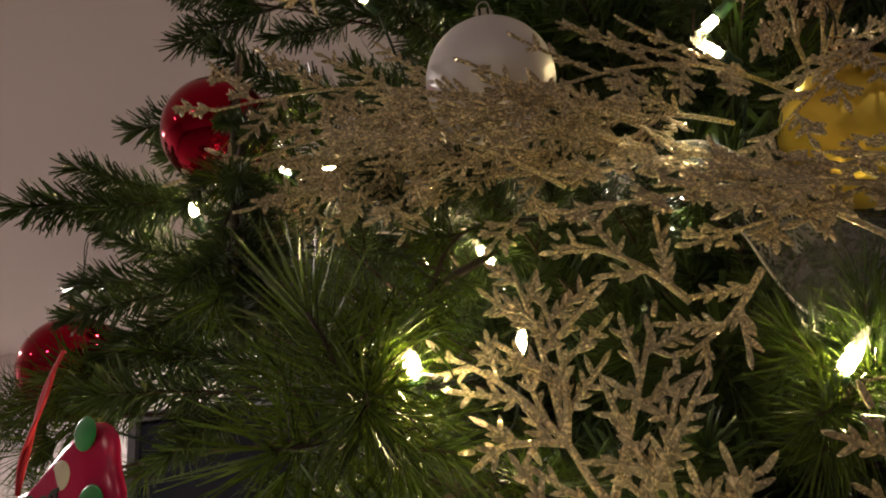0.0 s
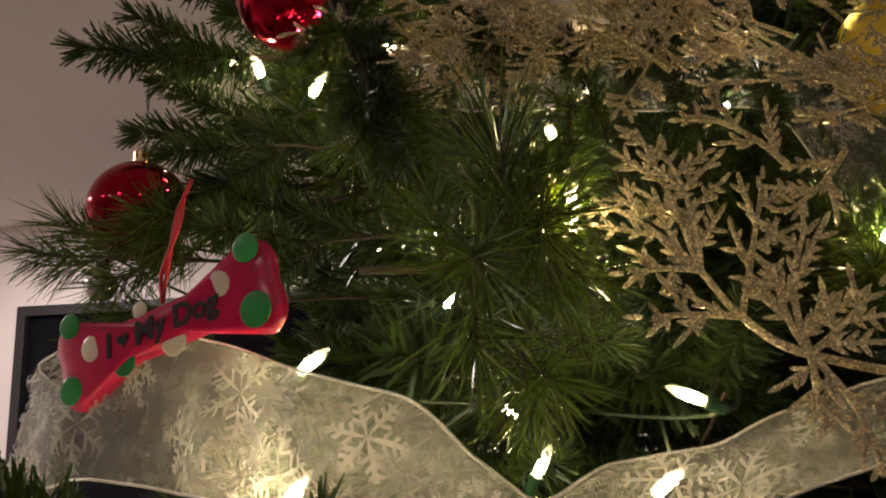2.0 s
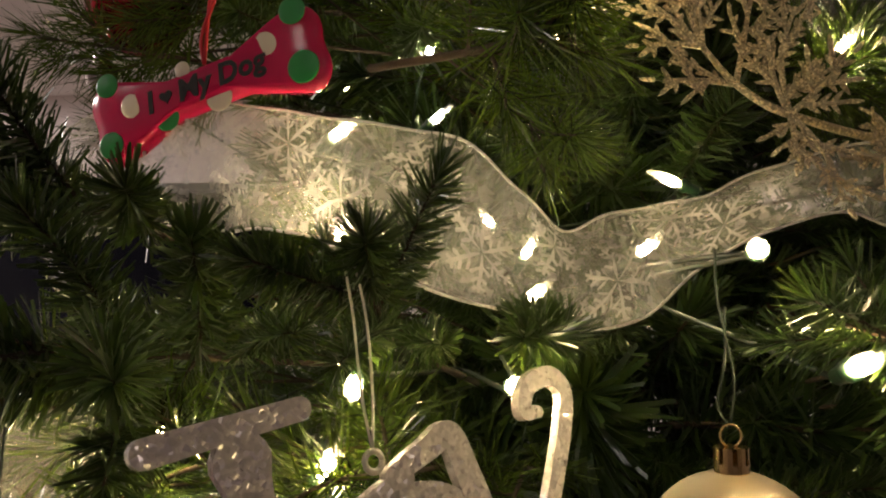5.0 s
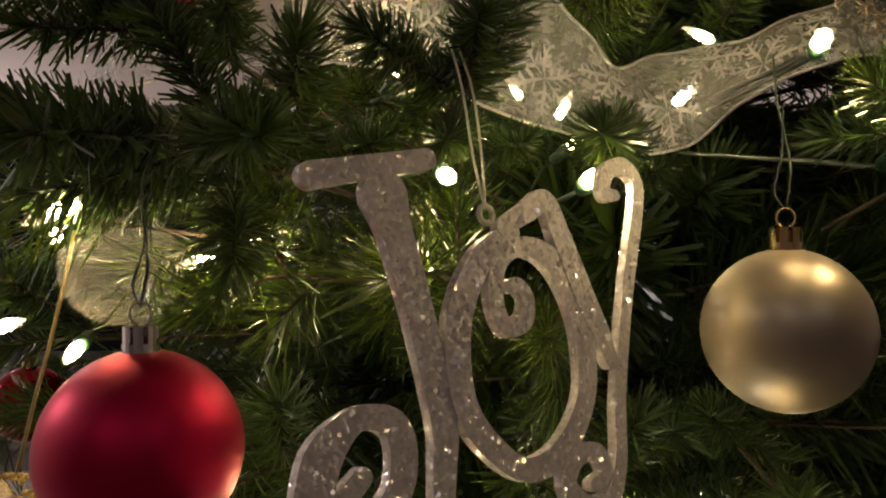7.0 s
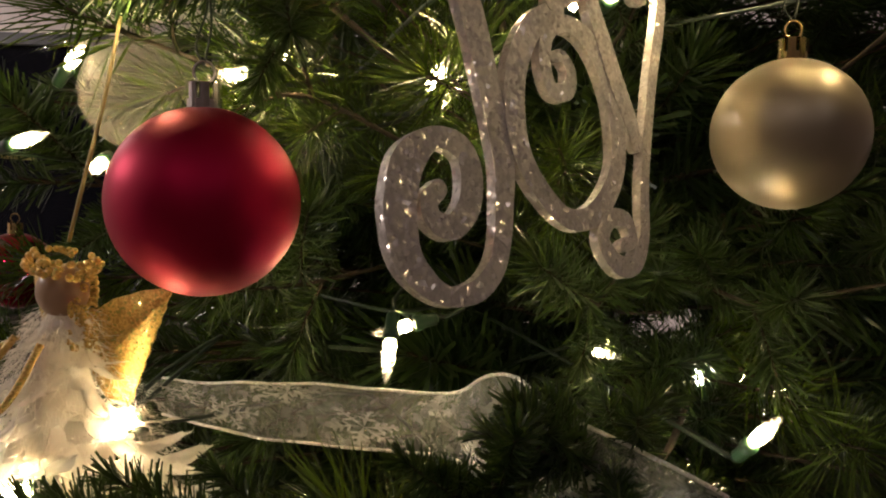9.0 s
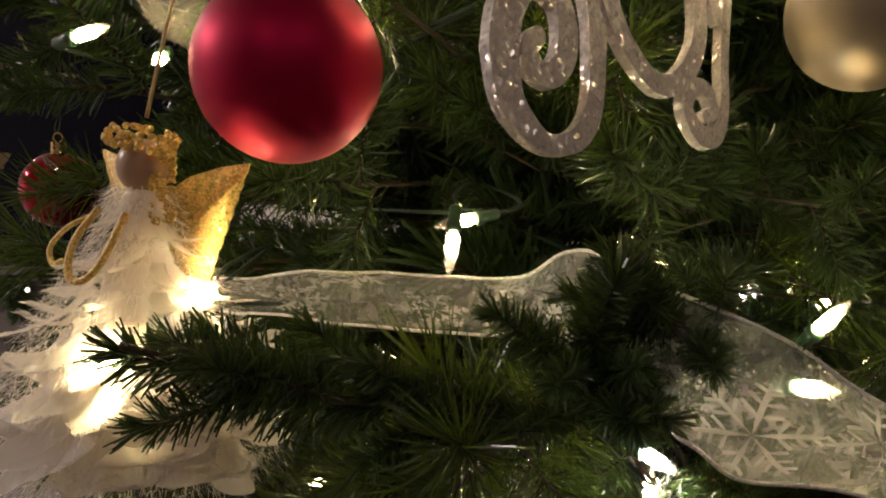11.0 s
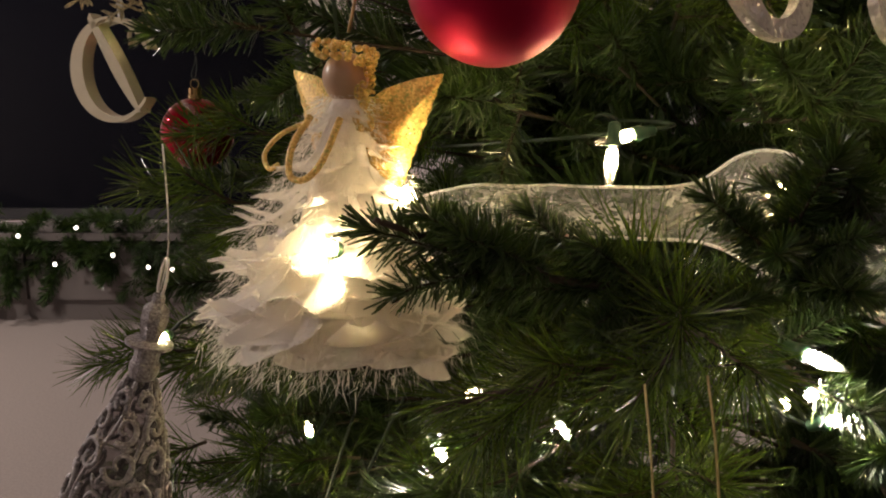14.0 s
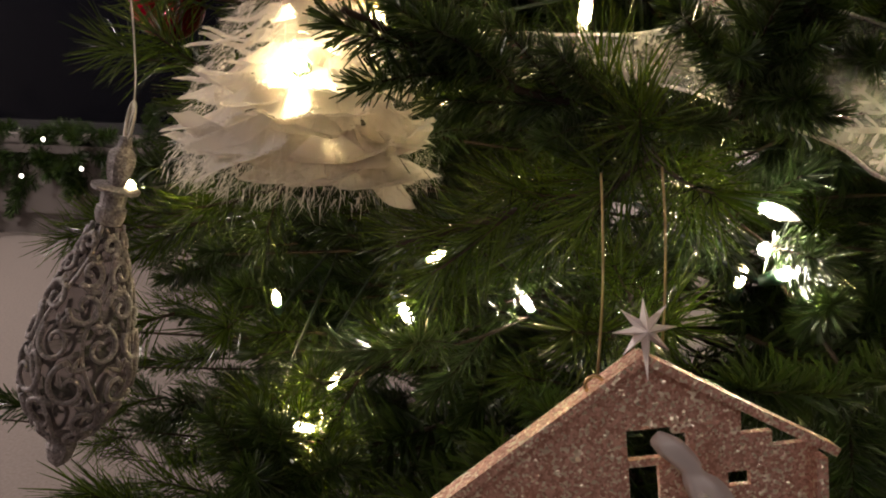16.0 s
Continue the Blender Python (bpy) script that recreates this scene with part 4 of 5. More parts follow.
glitter_spray("champagne gold glittered fern spray between red and white baubles", [
    (B3, (-0.045, 0.385, 1.475), (0.1, -1, 0.3)), ((-0.02, 0.45, 1.60), (0.015, 0.37, 1.575), (0.2, -1, 0.0)), (B3, (0.01, 0.36, 1.445), (0.1, -0.9, 0.5)),
    (B3, (0.06, 0.36, 1.43), (0.0, -1, 0.4)), (B3, (-0.035, 0.37, 1.50), (0.0, -1, 0.3)), ((0.125, 0.38, 1.431), (0.045, 0.355, 1.462), (0.2, -1, 0.3)), (B3, (-0.005, 0.385, 1.435), (0.1, -1, 0.3)), ((0.06, 0.44, 1.515), (-0.025, 0.385, 1.445), (0.2, -1, 0.1)), ((0.15, 0.45, 1.49), (0.105, 0.37, 1.418), (0.0, -1, 0.2)), ((0.17, 0.45, 1.49), (0.14, 0.37, 1.435), (0.1, -1, 0.1)), ((0.17, 0.42, 1.46), (0.075, 0.325, 1.44), (0.2, -1, 0.3)), ((0.12, 0.45, 1.475), (0.0, 0.405, 1.478), (0.0, -1, 0.2)), ((0.10, 0.44, 1.465), (-0.02, 0.40, 1.462), (0.1, -1, 0.1)), ((0.16, 0.44, 1.465), (0.05, 0.40, 1.462), (0.0, -1, 0.3)), ((0.20, 0.44, 1.47), (0.11, 0.39, 1.45), (0.0, -1, 0.2))], 12)
glitter_spray("small champagne gold sprig at the tree's edge", [((-0.30, 0.50, 1.13), (-0.385, 0.47, 1.155), (0, -1, 0.2))], 15)


# ---------------------------------------------------------------- baubles
def sphere_geo(r, seg=48, rings=32):
    return lathe([(max(1e-5, r * math.sin(math.pi * i / rings)), -r * math.cos(math.pi * i / rings)) for i in range(rings + 1)], seg)


def bauble(label, place, dia, mat, cap, hang, lean=(0, 0), cord=None):
    """A ball with a crown cap, a wire loop and its hanger."""
    b = thing("bauble", label, "christmas bauble", pose(*place, lean[0], lean[1], 0), "round baubles")
    r = dia / 2
    part("ball", sphere_geo(r), mat, b)
    cr, ch = 0.0052, 0.0085
    seg = 24
    rings = [(cr, 0.0), (cr, ch * 0.42), (cr, ch), (0.0002, ch), (cr - 0.0007, ch - 0.0007), (cr - 0.0007, ch * 0.42), (cr - 0.0007, 0.0)]
    v = np.array([(q * math.cos(2 * math.pi * k / seg), q * math.sin(2 * math.pi * k / seg), z) for q, z in rings for k in range(seg)])
    f = []
    for i in range(len(rings) - 1):
        for k in range(seg):
            if i in (1, 4) and k % 3 == 2:      # slots of the crown
                continue
            k2 = (k + 1) % seg
            f.append((i * seg + k, i * seg + k2, (i + 1) * seg + k2, (i + 1) * seg + k))
    part("cap", shifted((v, f), (0, 0, r - 0.0015)), cap, b, "slotted metal crown cap", smooth=False)
    top = r + ch - 0.001
    loop = [(0.0032 * math.sin(a), 0, top + 0.0028 - 0.0034 * math.cos(a)) for a in np.linspace(0.3, 2 * math.pi - 0.3, 16)]
    part("loop", tube(loop, 0.0005, 5), cap, b)
    if hang:
        p = smooth_path([(0, 0, top + 0.005), (0.002, 0.001, top + hang * 0.35), (-0.001, 0.004, top + hang * 0.7), (0.001, 0.012, top + hang)], 14)
        q = smooth_path([(0, 0, top + 0.005), (-0.003, 0.002, top + hang * 0.2), (0.0, 0.003, top + hang * 0.4), (0.001, 0.004, top + hang * 0.7)], 12)
        part("hanger", joined([tube(p, 0.0004, 5), tube(q, 0.0004, 5)]), cord or WIRE, b)
    return b


bauble("satin red bauble with a silver cap on a green wire", (-0.1085, 0.190, 1.1065), 0.0575, RED_SATIN, CAP_SILVER, 0.055)
bauble("satin pale gold bauble with a gold cap on a thin wire", (0.0945, 0.230, 1.1345), 0.0555, GOLD_SATIN, CAP_GOLD, 0.06)
bauble("mirror red bauble behind a drooping bough", (-0.096, 0.46, 1.542), 0.070, RED_MIRROR, CAP_GOLD, 0.05)
bauble("mirror red bauble hanging above the bone ornament", (-0.190, 0.452, 1.403), 0.063, RED_MIRROR, CAP_GOLD, 0.06)
bauble("satin yellow gold bauble among gold sprays", (0.247, 0.425, 1.448), 0.066, GOLD_YELLOW, CAP_GOLD, 0.05)
bauble("satin white bauble behind gold sprays", (0.094, 0.402, 1.499), 0.062, WHITE_SATIN, CAP_SILVER, 0.05)
bauble("frosted white bauble behind needles", (-0.170, 0.320, 1.155), 0.054, FROST, CAP_SILVER, 0.05)
bauble("mirror red bauble behind a gold metal letter", (-0.325, 0.52, 1.050), 0.055, RED_MIRROR, CAP_GOLD, 0.05)
bauble("small clear silver bauble under the red one", (-0.212, 0.450, 1.357), 0.020, CAP_SILVER, CAP_SILVER, 0.0)

# ---------------------------------------------------------------- bone ornament
def bone_ornament():
    a = unit((0.097, -0.020, 0.029))
    up = V(-0.17, 0.06, 0.97)
    up = unit(up - a * np.dot(up, a))
    n = np.cross(a, up)
    bo = thing("bone_ornament", "glossy red dog-bone ornament with green and cream dots and black lettering", "ornament", matrix_of((-0.1065, 0.342, 1.3165), a, up, n))
    half, th = 0.044, 0.0065

    def inside(x, y):
        d = [math.hypot(max(abs(x) - half, 0), y) - 0.0100]
        d += [math.hypot(x - sx * (half + 0.006), y - sy * 0.0102) - 0.0118 for sx in (-1, 1) for sy in (-1, 1)]
        k = 0.004
        return -k * math.log(sum(math.exp(-q / k) for q in d))

    m, rim = 96, []
    for i in range(m):
        t = 2 * math.pi * i / m
        t = math.atan2(math.sin(t) * 0.36, math.cos(t))
        c, s = math.cos(t), math.sin(t)
        lo, hi = 0.0, 0.09
        for _ in range(24):
            q = (lo + hi) / 2
            lo, hi = (q, hi) if inside(q * c, q * s) < 0 else (lo, q)
        rim.append((lo * c, lo * s))
    rim = np.array(rim)
    verts, faces, levels = [], [], []
    for f in (0.02, 0.5, 0.75, 0.88, 0.95, 0.99, 1.0):
        levels.append((f, th * (1 - f ** 6) ** 0.5))
    levels += [(f, -z) for f, z in levels[::-1][1:]]
    for f, z in levels:
        for x, y in rim:
            verts.append((x * f, y * f, z))
    for i in range(len(levels) - 1):
        for k in range(m):
            k2 = (k + 1) % m
            faces.append((i * m + k, (i + 1) * m + k, (i + 1) * m + k2, i * m + k2))
    faces += [tuple(range(m)), tuple((len(levels) - 1) * m + k for k in range(m))[::-1]]
    part("body", (np.array(verts), faces), BONE_RED, bo)
    disc = lathe([(1.0, 0.0), (0.97, 0.5), (0.85, 0.8), (0.02, 1.0)], 28)
    for x, y, r, mt in ((0.0505, -0.0105, 0.0078, DOT_GREEN), (0.052, 0.017, 0.0066, DOT_GREEN), (0.035, 0.0065, 0.0062, DOT_WHITE), (0.007, -0.0098, 0.0066, DOT_WHITE), (-0.021, -0.0100, 0.0062, DOT_GREEN),
                        (-0.037, 0.003, 0.0062, DOT_WHITE), (-0.0525, -0.012, 0.0066, DOT_GREEN), (-0.048, 0.0175, 0.0060, DOT_GREEN), (-0.008, 0.0118, 0.004, DOT_WHITE)):
        f = 0.92 if abs(x) < 0.03 and abs(y) > 0.008 else 1
        part("polka_dot", (disc[0] * (r, r, 0.0004) + (x, y * f, th * (0.97 if f == 1 else 0.86) - 0.0003), disc[1]), mt, bo, "green painted dot" if mt is DOT_GREEN else "cream painted dot")

    def lettering(text, size, x, y):
        cu = bpy.data.curves.new("lettering", "FONT")
        cu.body, cu.size, cu.extrude, cu.offset, cu.resolution_u, cu.shear = text, size, 0.0003, 0.0004, 3, 0.15
        tmp = bpy.data.objects.new("lettering", cu)
        me = bpy.data.meshes.new_from_object(tmp)
        me.materials.clear()
        me.materials.append(INK)
        me.name = "lettering"
        bpy.data.objects.remove(tmp)
        ob = new("lettering", me)
        ob.parent = bo
        ob.matrix_basis = pose(x, y, th + 0.0002)
        ob["label"] = "black handwritten words"
    lettering("I", 0.0150, -0.0295, -0.0045)
    lettering("My Dog", 0.0142, -0.0125, -0.0042)
    heart = [(0.0034 * math.sin(t) ** 3, 0.0034 * (13 * math.cos(t) - 5 * math.cos(2 * t) - 2 * math.cos(3 * t) - math.cos(4 * t)) / 16) for t in np.linspace(0, 2 * math.pi, 40)[:-1]]
    part("heart", shifted(prism(heart[::-1], 0, 0.0005), (-0.0185, 0.0005, th)), INK, bo, "small black painted heart", smooth=False)
    # a folded red cord, up to the bough
    p = smooth_path([(0.002, 0.011, 0.002), (0.006, 0.030, -0.002), (0.012, 0.052, -0.006), (0.020, 0.070, -0.012)], 14)
    q = smooth_path([(0.002, 0.011, 0.002), (0.003, 0.026, 0.0), (0.014, 0.046, -0.004), (0.015, 0.062, -0.010)], 14)
    part("cord", joined([tube(p, 0.0010, 5), tube(q, 0.0010, 5)]), RED_CORD, bo, "red satin cord")


bone_ornament()


# ---------------------------------------------------------------- curly JOY sign
def joy_sign():
    rt, up, n = V(0.7619, 0.6477, 0.0), V(-0.1218, 0.1432, 0.9822), V(0.6362, -0.7483, 0.1880)
    js = thing("joy_sign", "silver glittered curly letters spelling JOY, hung on a silver cord", "ornament", matrix_of((-0.0012, 0.1897, 1.1414), rt, up, n))

    def stroke(name, rows, lift=0.0, n_=None):
        """A flat letter stroke; rows of x, y and width in millimetres."""
        p = smooth_path(np.array(rows) / 1000.0, n_ or len(rows) * 9)
        d = np.gradient(p[:, :2], axis=0)
        d /= np.linalg.norm(d, axis=1)[:, None] + 1e-9
        s = np.stack([-d[:, 1], d[:, 0]], 1)
        half = p[:, 2:3] / 2
        ends = []
        for at_, sg in ((0, -1), (-1, 1)):
            w = p[at_, 2] / 2
            ends.append([p[at_, :2] + w * (math.cos(t) * s[at_] * (1 if sg < 0 else -1) * -1 + sg * math.sin(t) * d[at_]) for t in np.linspace(0, math.pi, 9)[1:-1]])
        left, right = p[:, :2] + s * half, p[:, :2] - s * half
        th = 0.0032
        v, f = [], []
        m = len(p)
        for i in range(m):
            for e in (left[i], right[i]):
                for z in (0.0, th):
                    v.append((e[0], e[1], z + lift))
        for i in range(m - 1):
            a, b = 4 * i, 4 * i + 4
            f += [(a + 1, a + 3, b + 3, b + 1), (a, b, b + 2, a + 2), (a, a + 1, b + 1, b), (a + 2, b + 2, b + 3, a + 3)]
        for at_, arc in ((0, ends[0]), (m - 1, ends[1])):
            base = len(v)
            pts = [left[at_]] + (arc if np.linalg.norm(arc[0] - left[at_]) < np.linalg.norm(arc[-1] - left[at_]) else arc[::-1]) + [right[at_]]
            k = len(pts)
            for z in (0.0, th):
                v += [(q[0], q[1], z + lift) for q in pts]
            f += [tuple(range(base, base + k)), tuple(range(base + k, base + 2 * k))[::-1]]
            f += [(base + i, base + k + i, base + k + i + 1, base + i + 1) for i in range(k - 1)]
        return np.array(v), f

    JB = [(-62.9, 40.6, 6.8), (-46.2, 43.5, 6.2), (-26.4, 46.8, 5.9)]
    JS = [(-41.5, 36.1, 14.3), (-39.7, 27.9, 10.4), (-36.5, 12.8, 9.6), (-33.8, -5.2, 8.9), (-31.9, -23.1, 8.6), (-33.5, -33.1, 7.6), (-35.9, -43.6, 6.8), (-40.2, -52.1, 6.6), (-48.1, -57.5, 6.1), (-58.6, -58.2, 5.3),
          (-65.9, -53.9, 7.5), (-70.8, -47.4, 9.4), (-71.6, -38.8, 10.3), (-70.9, -33.4, 10.3), (-67.0, -24.3, 9.8), (-57.5, -17.8, 5.9), (-48.2, -19.8, 7.3), (-45.4, -26.4, 8.2), (-47.6, -35.2, 7.8), (-54.2, -40.7, 6.8),
          (-60.4, -39.2, 6.1), (-61.8, -34.5, 5.8), (-57.7, -31.0, 5.1)]
    OS = [(1.3, 26.6, 6.1), (-12.4, 18.6, 7.7), (-22.1, 5.0, 8.6), (-25.2, -8.8, 8.5), (-24.0, -21.0, 7.9), (-16.6, -31.9, 7.2), (-5.4, -39.4, 6.5), (9.1, -36.9, 7.7), (22.2, -24.1, 7.8), (26.0, -6.8, 9.0),
          (23.7, 7.5, 9.7), (16.1, 18.3, 8.1), (5.3, 22.4, 5.8), (-4.6, 18.7, 5.6), (-8.6, 8.8, 5.5), (-6.4, 0.1, 5.5), (1.4, 0.8, 5.7), (3.9, 7.0, 5.0), (0.6, 11.2, 4.3), (-4.3, 10.6, 3.6)]
    YD = [(-2.1, 27.8, 5.0), (8.7, 32.7, 6.3), (17.5, 35.9, 7.5), (22.3, 24.7, 8.3), (28.2, 7.5, 9.1), (33.8, -5.4, 7.8), (36.7, -13.8, 6.3)]
    YS = [(52.1, 39.0, 3.6), (46.6, 39.8, 5.1), (49.6, 46.8, 5.6), (59.0, 49.3, 6.2), (64.9, 43.6, 5.6), (61.2, 31.1, 5.7), (52.6, 13.0, 5.5), (44.8, -6.0, 5.2), (37.2, -27.4, 5.2), (33.1, -44.7, 5.6),
          (25.8, -54.2, 6.5), (15.4, -54.1, 7.0), (9.1, -46.2, 6.2), (14.6, -39.4, 5.9), (23.6, -40.2, 5.4), (25.7, -46.5, 4.7), (19.7, -48.5, 3.9)]
    part("letter_j", joined([stroke("bar", JB, 0.0003), stroke("stem", JS)]), SILVER_GLITTER, js, smooth=False)
    part("letter_o", joined([stroke("ring", OS, 0.0006)]), SILVER_GLITTER, js, smooth=False)
    part("letter_y", joined([stroke("arm", YD, 0.0009), stroke("tail", YS, 0.0012)]), SILVER_GLITTER, js, smooth=False)
    ring = [(-6.5e-3 + 0.0026 * math.cos(a), 32e-3 + 0.0026 * math.sin(a), 0.002) for a in np.linspace(0, 6.28, 20)]
    part("eyelet", tube(ring, 0.0009, 6), SILVER_GLITTER, js)
    p = [(-6.5e-3, 34e-3, 0.002), (-7.5e-3, 50e-3, 0.001), (-7e-3, 70e-3, 0.0), (-6e-3, 88e-3, -0.004)]
    q = [(-6.5e-3, 34e-3, 0.002), (-4e-3, 50e-3, 0.001), (-3e-3, 70e-3, 0.0), (-3e-3, 88e-3, -0.004)]
    part("cord", joined([tube(smooth_path(p, 12), 0.0004, 5), tube(smooth_path(q, 12), 0.0004, 5)]), CORD_SILVER, js, "thin silver cord")


joy_sign()


# ---------------------------------------------------------------- angel
def angel():
    r = random.Random(21)
    geos, slots = [], []

    def add(g, slot):
        geos.append(g)
        slots.extend([slot] * len(g[1]))

    H = 0.097

    def radius(h):
        return float(np.interp(h, (0.0, 0.012, 0.030, 0.046, 0.060, 0.076, 0.088, 0.097), (0.042, 0.043, 0.040, 0.0350, 0.0270, 0.0165, 0.0115, 0.0085)))

    add(lathe([(0.004, 0.002)] + [(radius(h) * 0.45, h + 0.006) for h in np.linspace(0, H, 18)] + [(0.003, H + 0.005)], 28), 0)

    def feather(p0, out, sd, L, W, flare, sway, lift, fray, point):
        """A soft cupped plume with a quill and a frayed rim."""
        rows, cols = 10, 7
        v, spine = [], []
        tw = r.uniform(-0.55, 0.55)
        sd, out = sd * math.cos(tw) + V(0, 0, 1) * math.sin(tw) * 0.6, unit(out + V(r.uniform(-0.35, 0.35), r.uniform(-0.35, 0.35), r.uniform(-0.1, 0.35)))
        for i in range(rows):
            f = i / (rows - 1)
            c = p0 + L * (out * (flare * f + 0.30 * f * f) + sd * sway * f * f - V(0, 0, 1) * (0.85 * f - lift * f * f))
            spine.append(c)
            w = W * (math.sin(math.pi * (0.10 + 0.83 * f)) ** 0.7) * (1 - point * f)
            for j in range(cols):
                x = -1 + 2 * j / (cols - 1)
                v.append(c + sd * x * w - out * 0.42 * W * x * x * (1 - 0.5 * f) + V(0, 0, 0.10 * W * x * x) + out * r.uniform(-0.0003, 0.0003))
        add((np.array(v), [(i * cols + j, i * cols + j + 1, (i + 1) * cols + j + 1, (i + 1) * cols + j) for i in range(rows - 1) for j in range(cols - 1)]), 0)
        add(tube([q + out * 0.0003 for q in spine[:8]], np.linspace(0.0004, 0.0001, 8), 4), 0)
        rim = [v[i * cols] for i in range(2, rows)] + [v[(rows - 1) * cols + j] for j in range(1, cols)] + [v[i * cols + cols - 1] for i in range(rows - 2, 1, -1)]
        rim = smooth_path(rim, 84)
        for q in rim:
            e = unit(unit(q - spine[5]) + out * r.uniform(-0.2, 0.3) + V(r.uniform(-0.3, 0.3), r.uniform(-0.3, 0.3), r.uniform(-0.3, 0.1)))
            l2 = r.uniform(0.3, 1.5) * fray * (1.6 if r.random() < 0.15 else 1.0)
            t = unit(np.cross(e, out)) * 0.00030
            b = q - e * 0.0015
            add((np.array([b - t, b + t, b + e * l2]), [(0, 1, 2)]), 0)

    # broad petals round the hem, narrower plumes above, tier over tier
    for tier, (h, count, ln, wd, fl, up, fray, point) in enumerate((
            (0.004, 15, 0.022, 0.0135, 0.40, 0.45, 0.0020, 0.0), (0.011, 14, 0.024, 0.0140, 0.55, 0.70, 0.0018, 0.0), (0.019, 13, 0.025, 0.0125, 0.50, 0.60, 0.0020, 0.05), (0.028, 12, 0.026, 0.0115, 0.50, 0.50, 0.0022, 0.15), (0.036, 12, 0.027, 0.0095, 0.55, 0.45, 0.0026, 0.3),
            (0.043, 11, 0.026, 0.0085, 0.65, 0.55, 0.0026, 0.4), (0.055, 10, 0.023, 0.0075, 0.50, 0.45, 0.0028, 0.4), (0.066, 9, 0.019, 0.0065, 0.35, 0.40, 0.0028, 0.3), (0.076, 9, 0.015, 0.0055, 0.25, 0.35, 0.0026, 0.3), (0.084, 8, 0.011, 0.0045, 0.2, 0.3, 0.0024, 0.3))):
        for k in range(count):
            a = 2 * math.pi * (k + r.uniform(-0.35, 0.35)) / count + tier * 0.7
            out, sd = V(math.cos(a), math.sin(a), 0), V(-math.sin(a), math.cos(a), 0)
            hh = h + 0.013 + r.uniform(-0.004, 0.004)
            feather(out * radius(min(H, hh)) * r.uniform(0.66, 0.80) + V(0, 0, hh), out, sd, ln * r.uniform(0.85, 1.15), wd * r.uniform(0.85, 1.15), fl * r.uniform(0.4, 1.5), r.uniform(-0.5, 0.5), up * r.uniform(0.5, 1.5), fray, point)
    # loose down, thicker below and about the chest
    for k in range(6500):
        h = H * r.random() ** 1.1
        a = r.uniform(0, 6.283)
        out = V(math.cos(a), math.sin(a), 0)
        p = out * radius(h) * r.uniform(0.80, 1.05) + V(0, 0, h + 0.004)
        e = unit(out * 0.8 + V(r.uniform(-0.8, 0.8), r.uniform(-0.8, 0.8), r.uniform(-1.2, 0.1)))
        l2, s = r.uniform(0.004, 0.009), unit(np.cross(e, (r.random(), r.random(), 1))) * 0.00013
        add((np.array([p - s, p + s, p + e * l2]), [(0, 1, 2)]), 0)
    # fluff under the hem
    for k in range(1200):
        a = r.uniform(0, 6.283)
        out = V(math.cos(a), math.sin(a), 0)
        p = out * radius(0.01) * r.uniform(0.55, 1.18) + V(0, 0, r.uniform(0.005, 0.018))
        e = unit(out * r.uniform(0.1, 1.0) + V(r.uniform(-0.5, 0.5), r.uniform(-0.5, 0.5), r.uniform(-1.4, -0.2)))
        l2, s = r.uniform(0.003, 0.008), unit(np.cross(e, (r.random(), r.random(), 1))) * 0.00022
        add((np.array([p - s, p + s, p + e * l2]), [(0, 1, 2)]), 0)
    # head, curls down one side, beaded crown
    add(shifted(lathe([(max(1e-4, 0.0080 * math.sin(t)), -0.0092 * math.cos(t)) for t in np.linspace(0, math.pi, 14)], 20), (0, 0, H + 0.010)), 1)
    for k in range(40):
        a = r.uniform(-0.5, 2.6)
        p = V(0.0085 * math.cos(a), 0.0085 * math.sin(a), H + r.uniform(-0.006, 0.017))
        c = [p + 0.0017 * V(math.cos(t) * math.cos(a), math.cos(t) * math.sin(a), math.sin(t)) + V(0, 0, -0.0004 * t) for t in np.linspace(0, 9, 14)]
        add(tube(c, 0.00055, 4), 2)
    for k in range(90):
        a = r.uniform(0, 6.283)
        b = r.uniform(0, 6.283)
        q = 0.0090 + 0.0022 * math.cos(b)
        p = V(q * math.cos(a), q * math.sin(a), H + 0.0190 + 0.0026 * math.sin(b) - 0.0016 * math.cos(a))
        add(shifted(lathe([(max(1e-4, 0.0012 * math.sin(t)), -0.0012 * math.cos(t)) for t in np.linspace(0, math.pi, 6)], 8), p), 2)
    # wings: flat plates with a scalloped outer edge
    for s in (-1, 1):
        edge = [(0.044 - 0.020 * f + 0.0008 * (k % 2), 0.021 - 0.042 * f) for k, f in enumerate(np.linspace(0, 1, 17))]
        out = [(0.004, -0.012), (0.012, -0.020)] + edge[::-1] + [(0.030, 0.019), (0.014, 0.015), (0.004, 0.010)]
        g = prism(out if s > 0 else out[::-1], 0, 0.0011)
        v = g[0].copy()
        v[:, 0] *= s * (0.66 if s > 0 else 0.90)
        v = np.stack([v[:, 0], v[:, 2] + 0.009 + 0.25 * np.abs(v[:, 0]), v[:, 1] + H - 0.008], 1)
        add((v, g[1]), 2)
    # arms: a loop of gold cord in front and a bent elbow at the side
    add(tube(smooth_path([(-0.0045, -0.013, H - 0.004), (-0.0055, -0.021, H - 0.014), (-0.0030, -0.0255, H - 0.0235), (0.0035, -0.0265, H - 0.0250), (0.0085, -0.0235, H - 0.0190), (0.0095, -0.015, H - 0.004)], 22), 0.0012, 7), 2)
    add(tube(smooth_path([(-0.0095, -0.008, H - 0.006), (-0.0180, -0.013, H - 0.0115), (-0.0215, -0.017, H - 0.0185), (-0.0175, -0.019, H - 0.0235), (-0.0135, -0.019, H - 0.0215)], 18), 0.0009, 7), 2)
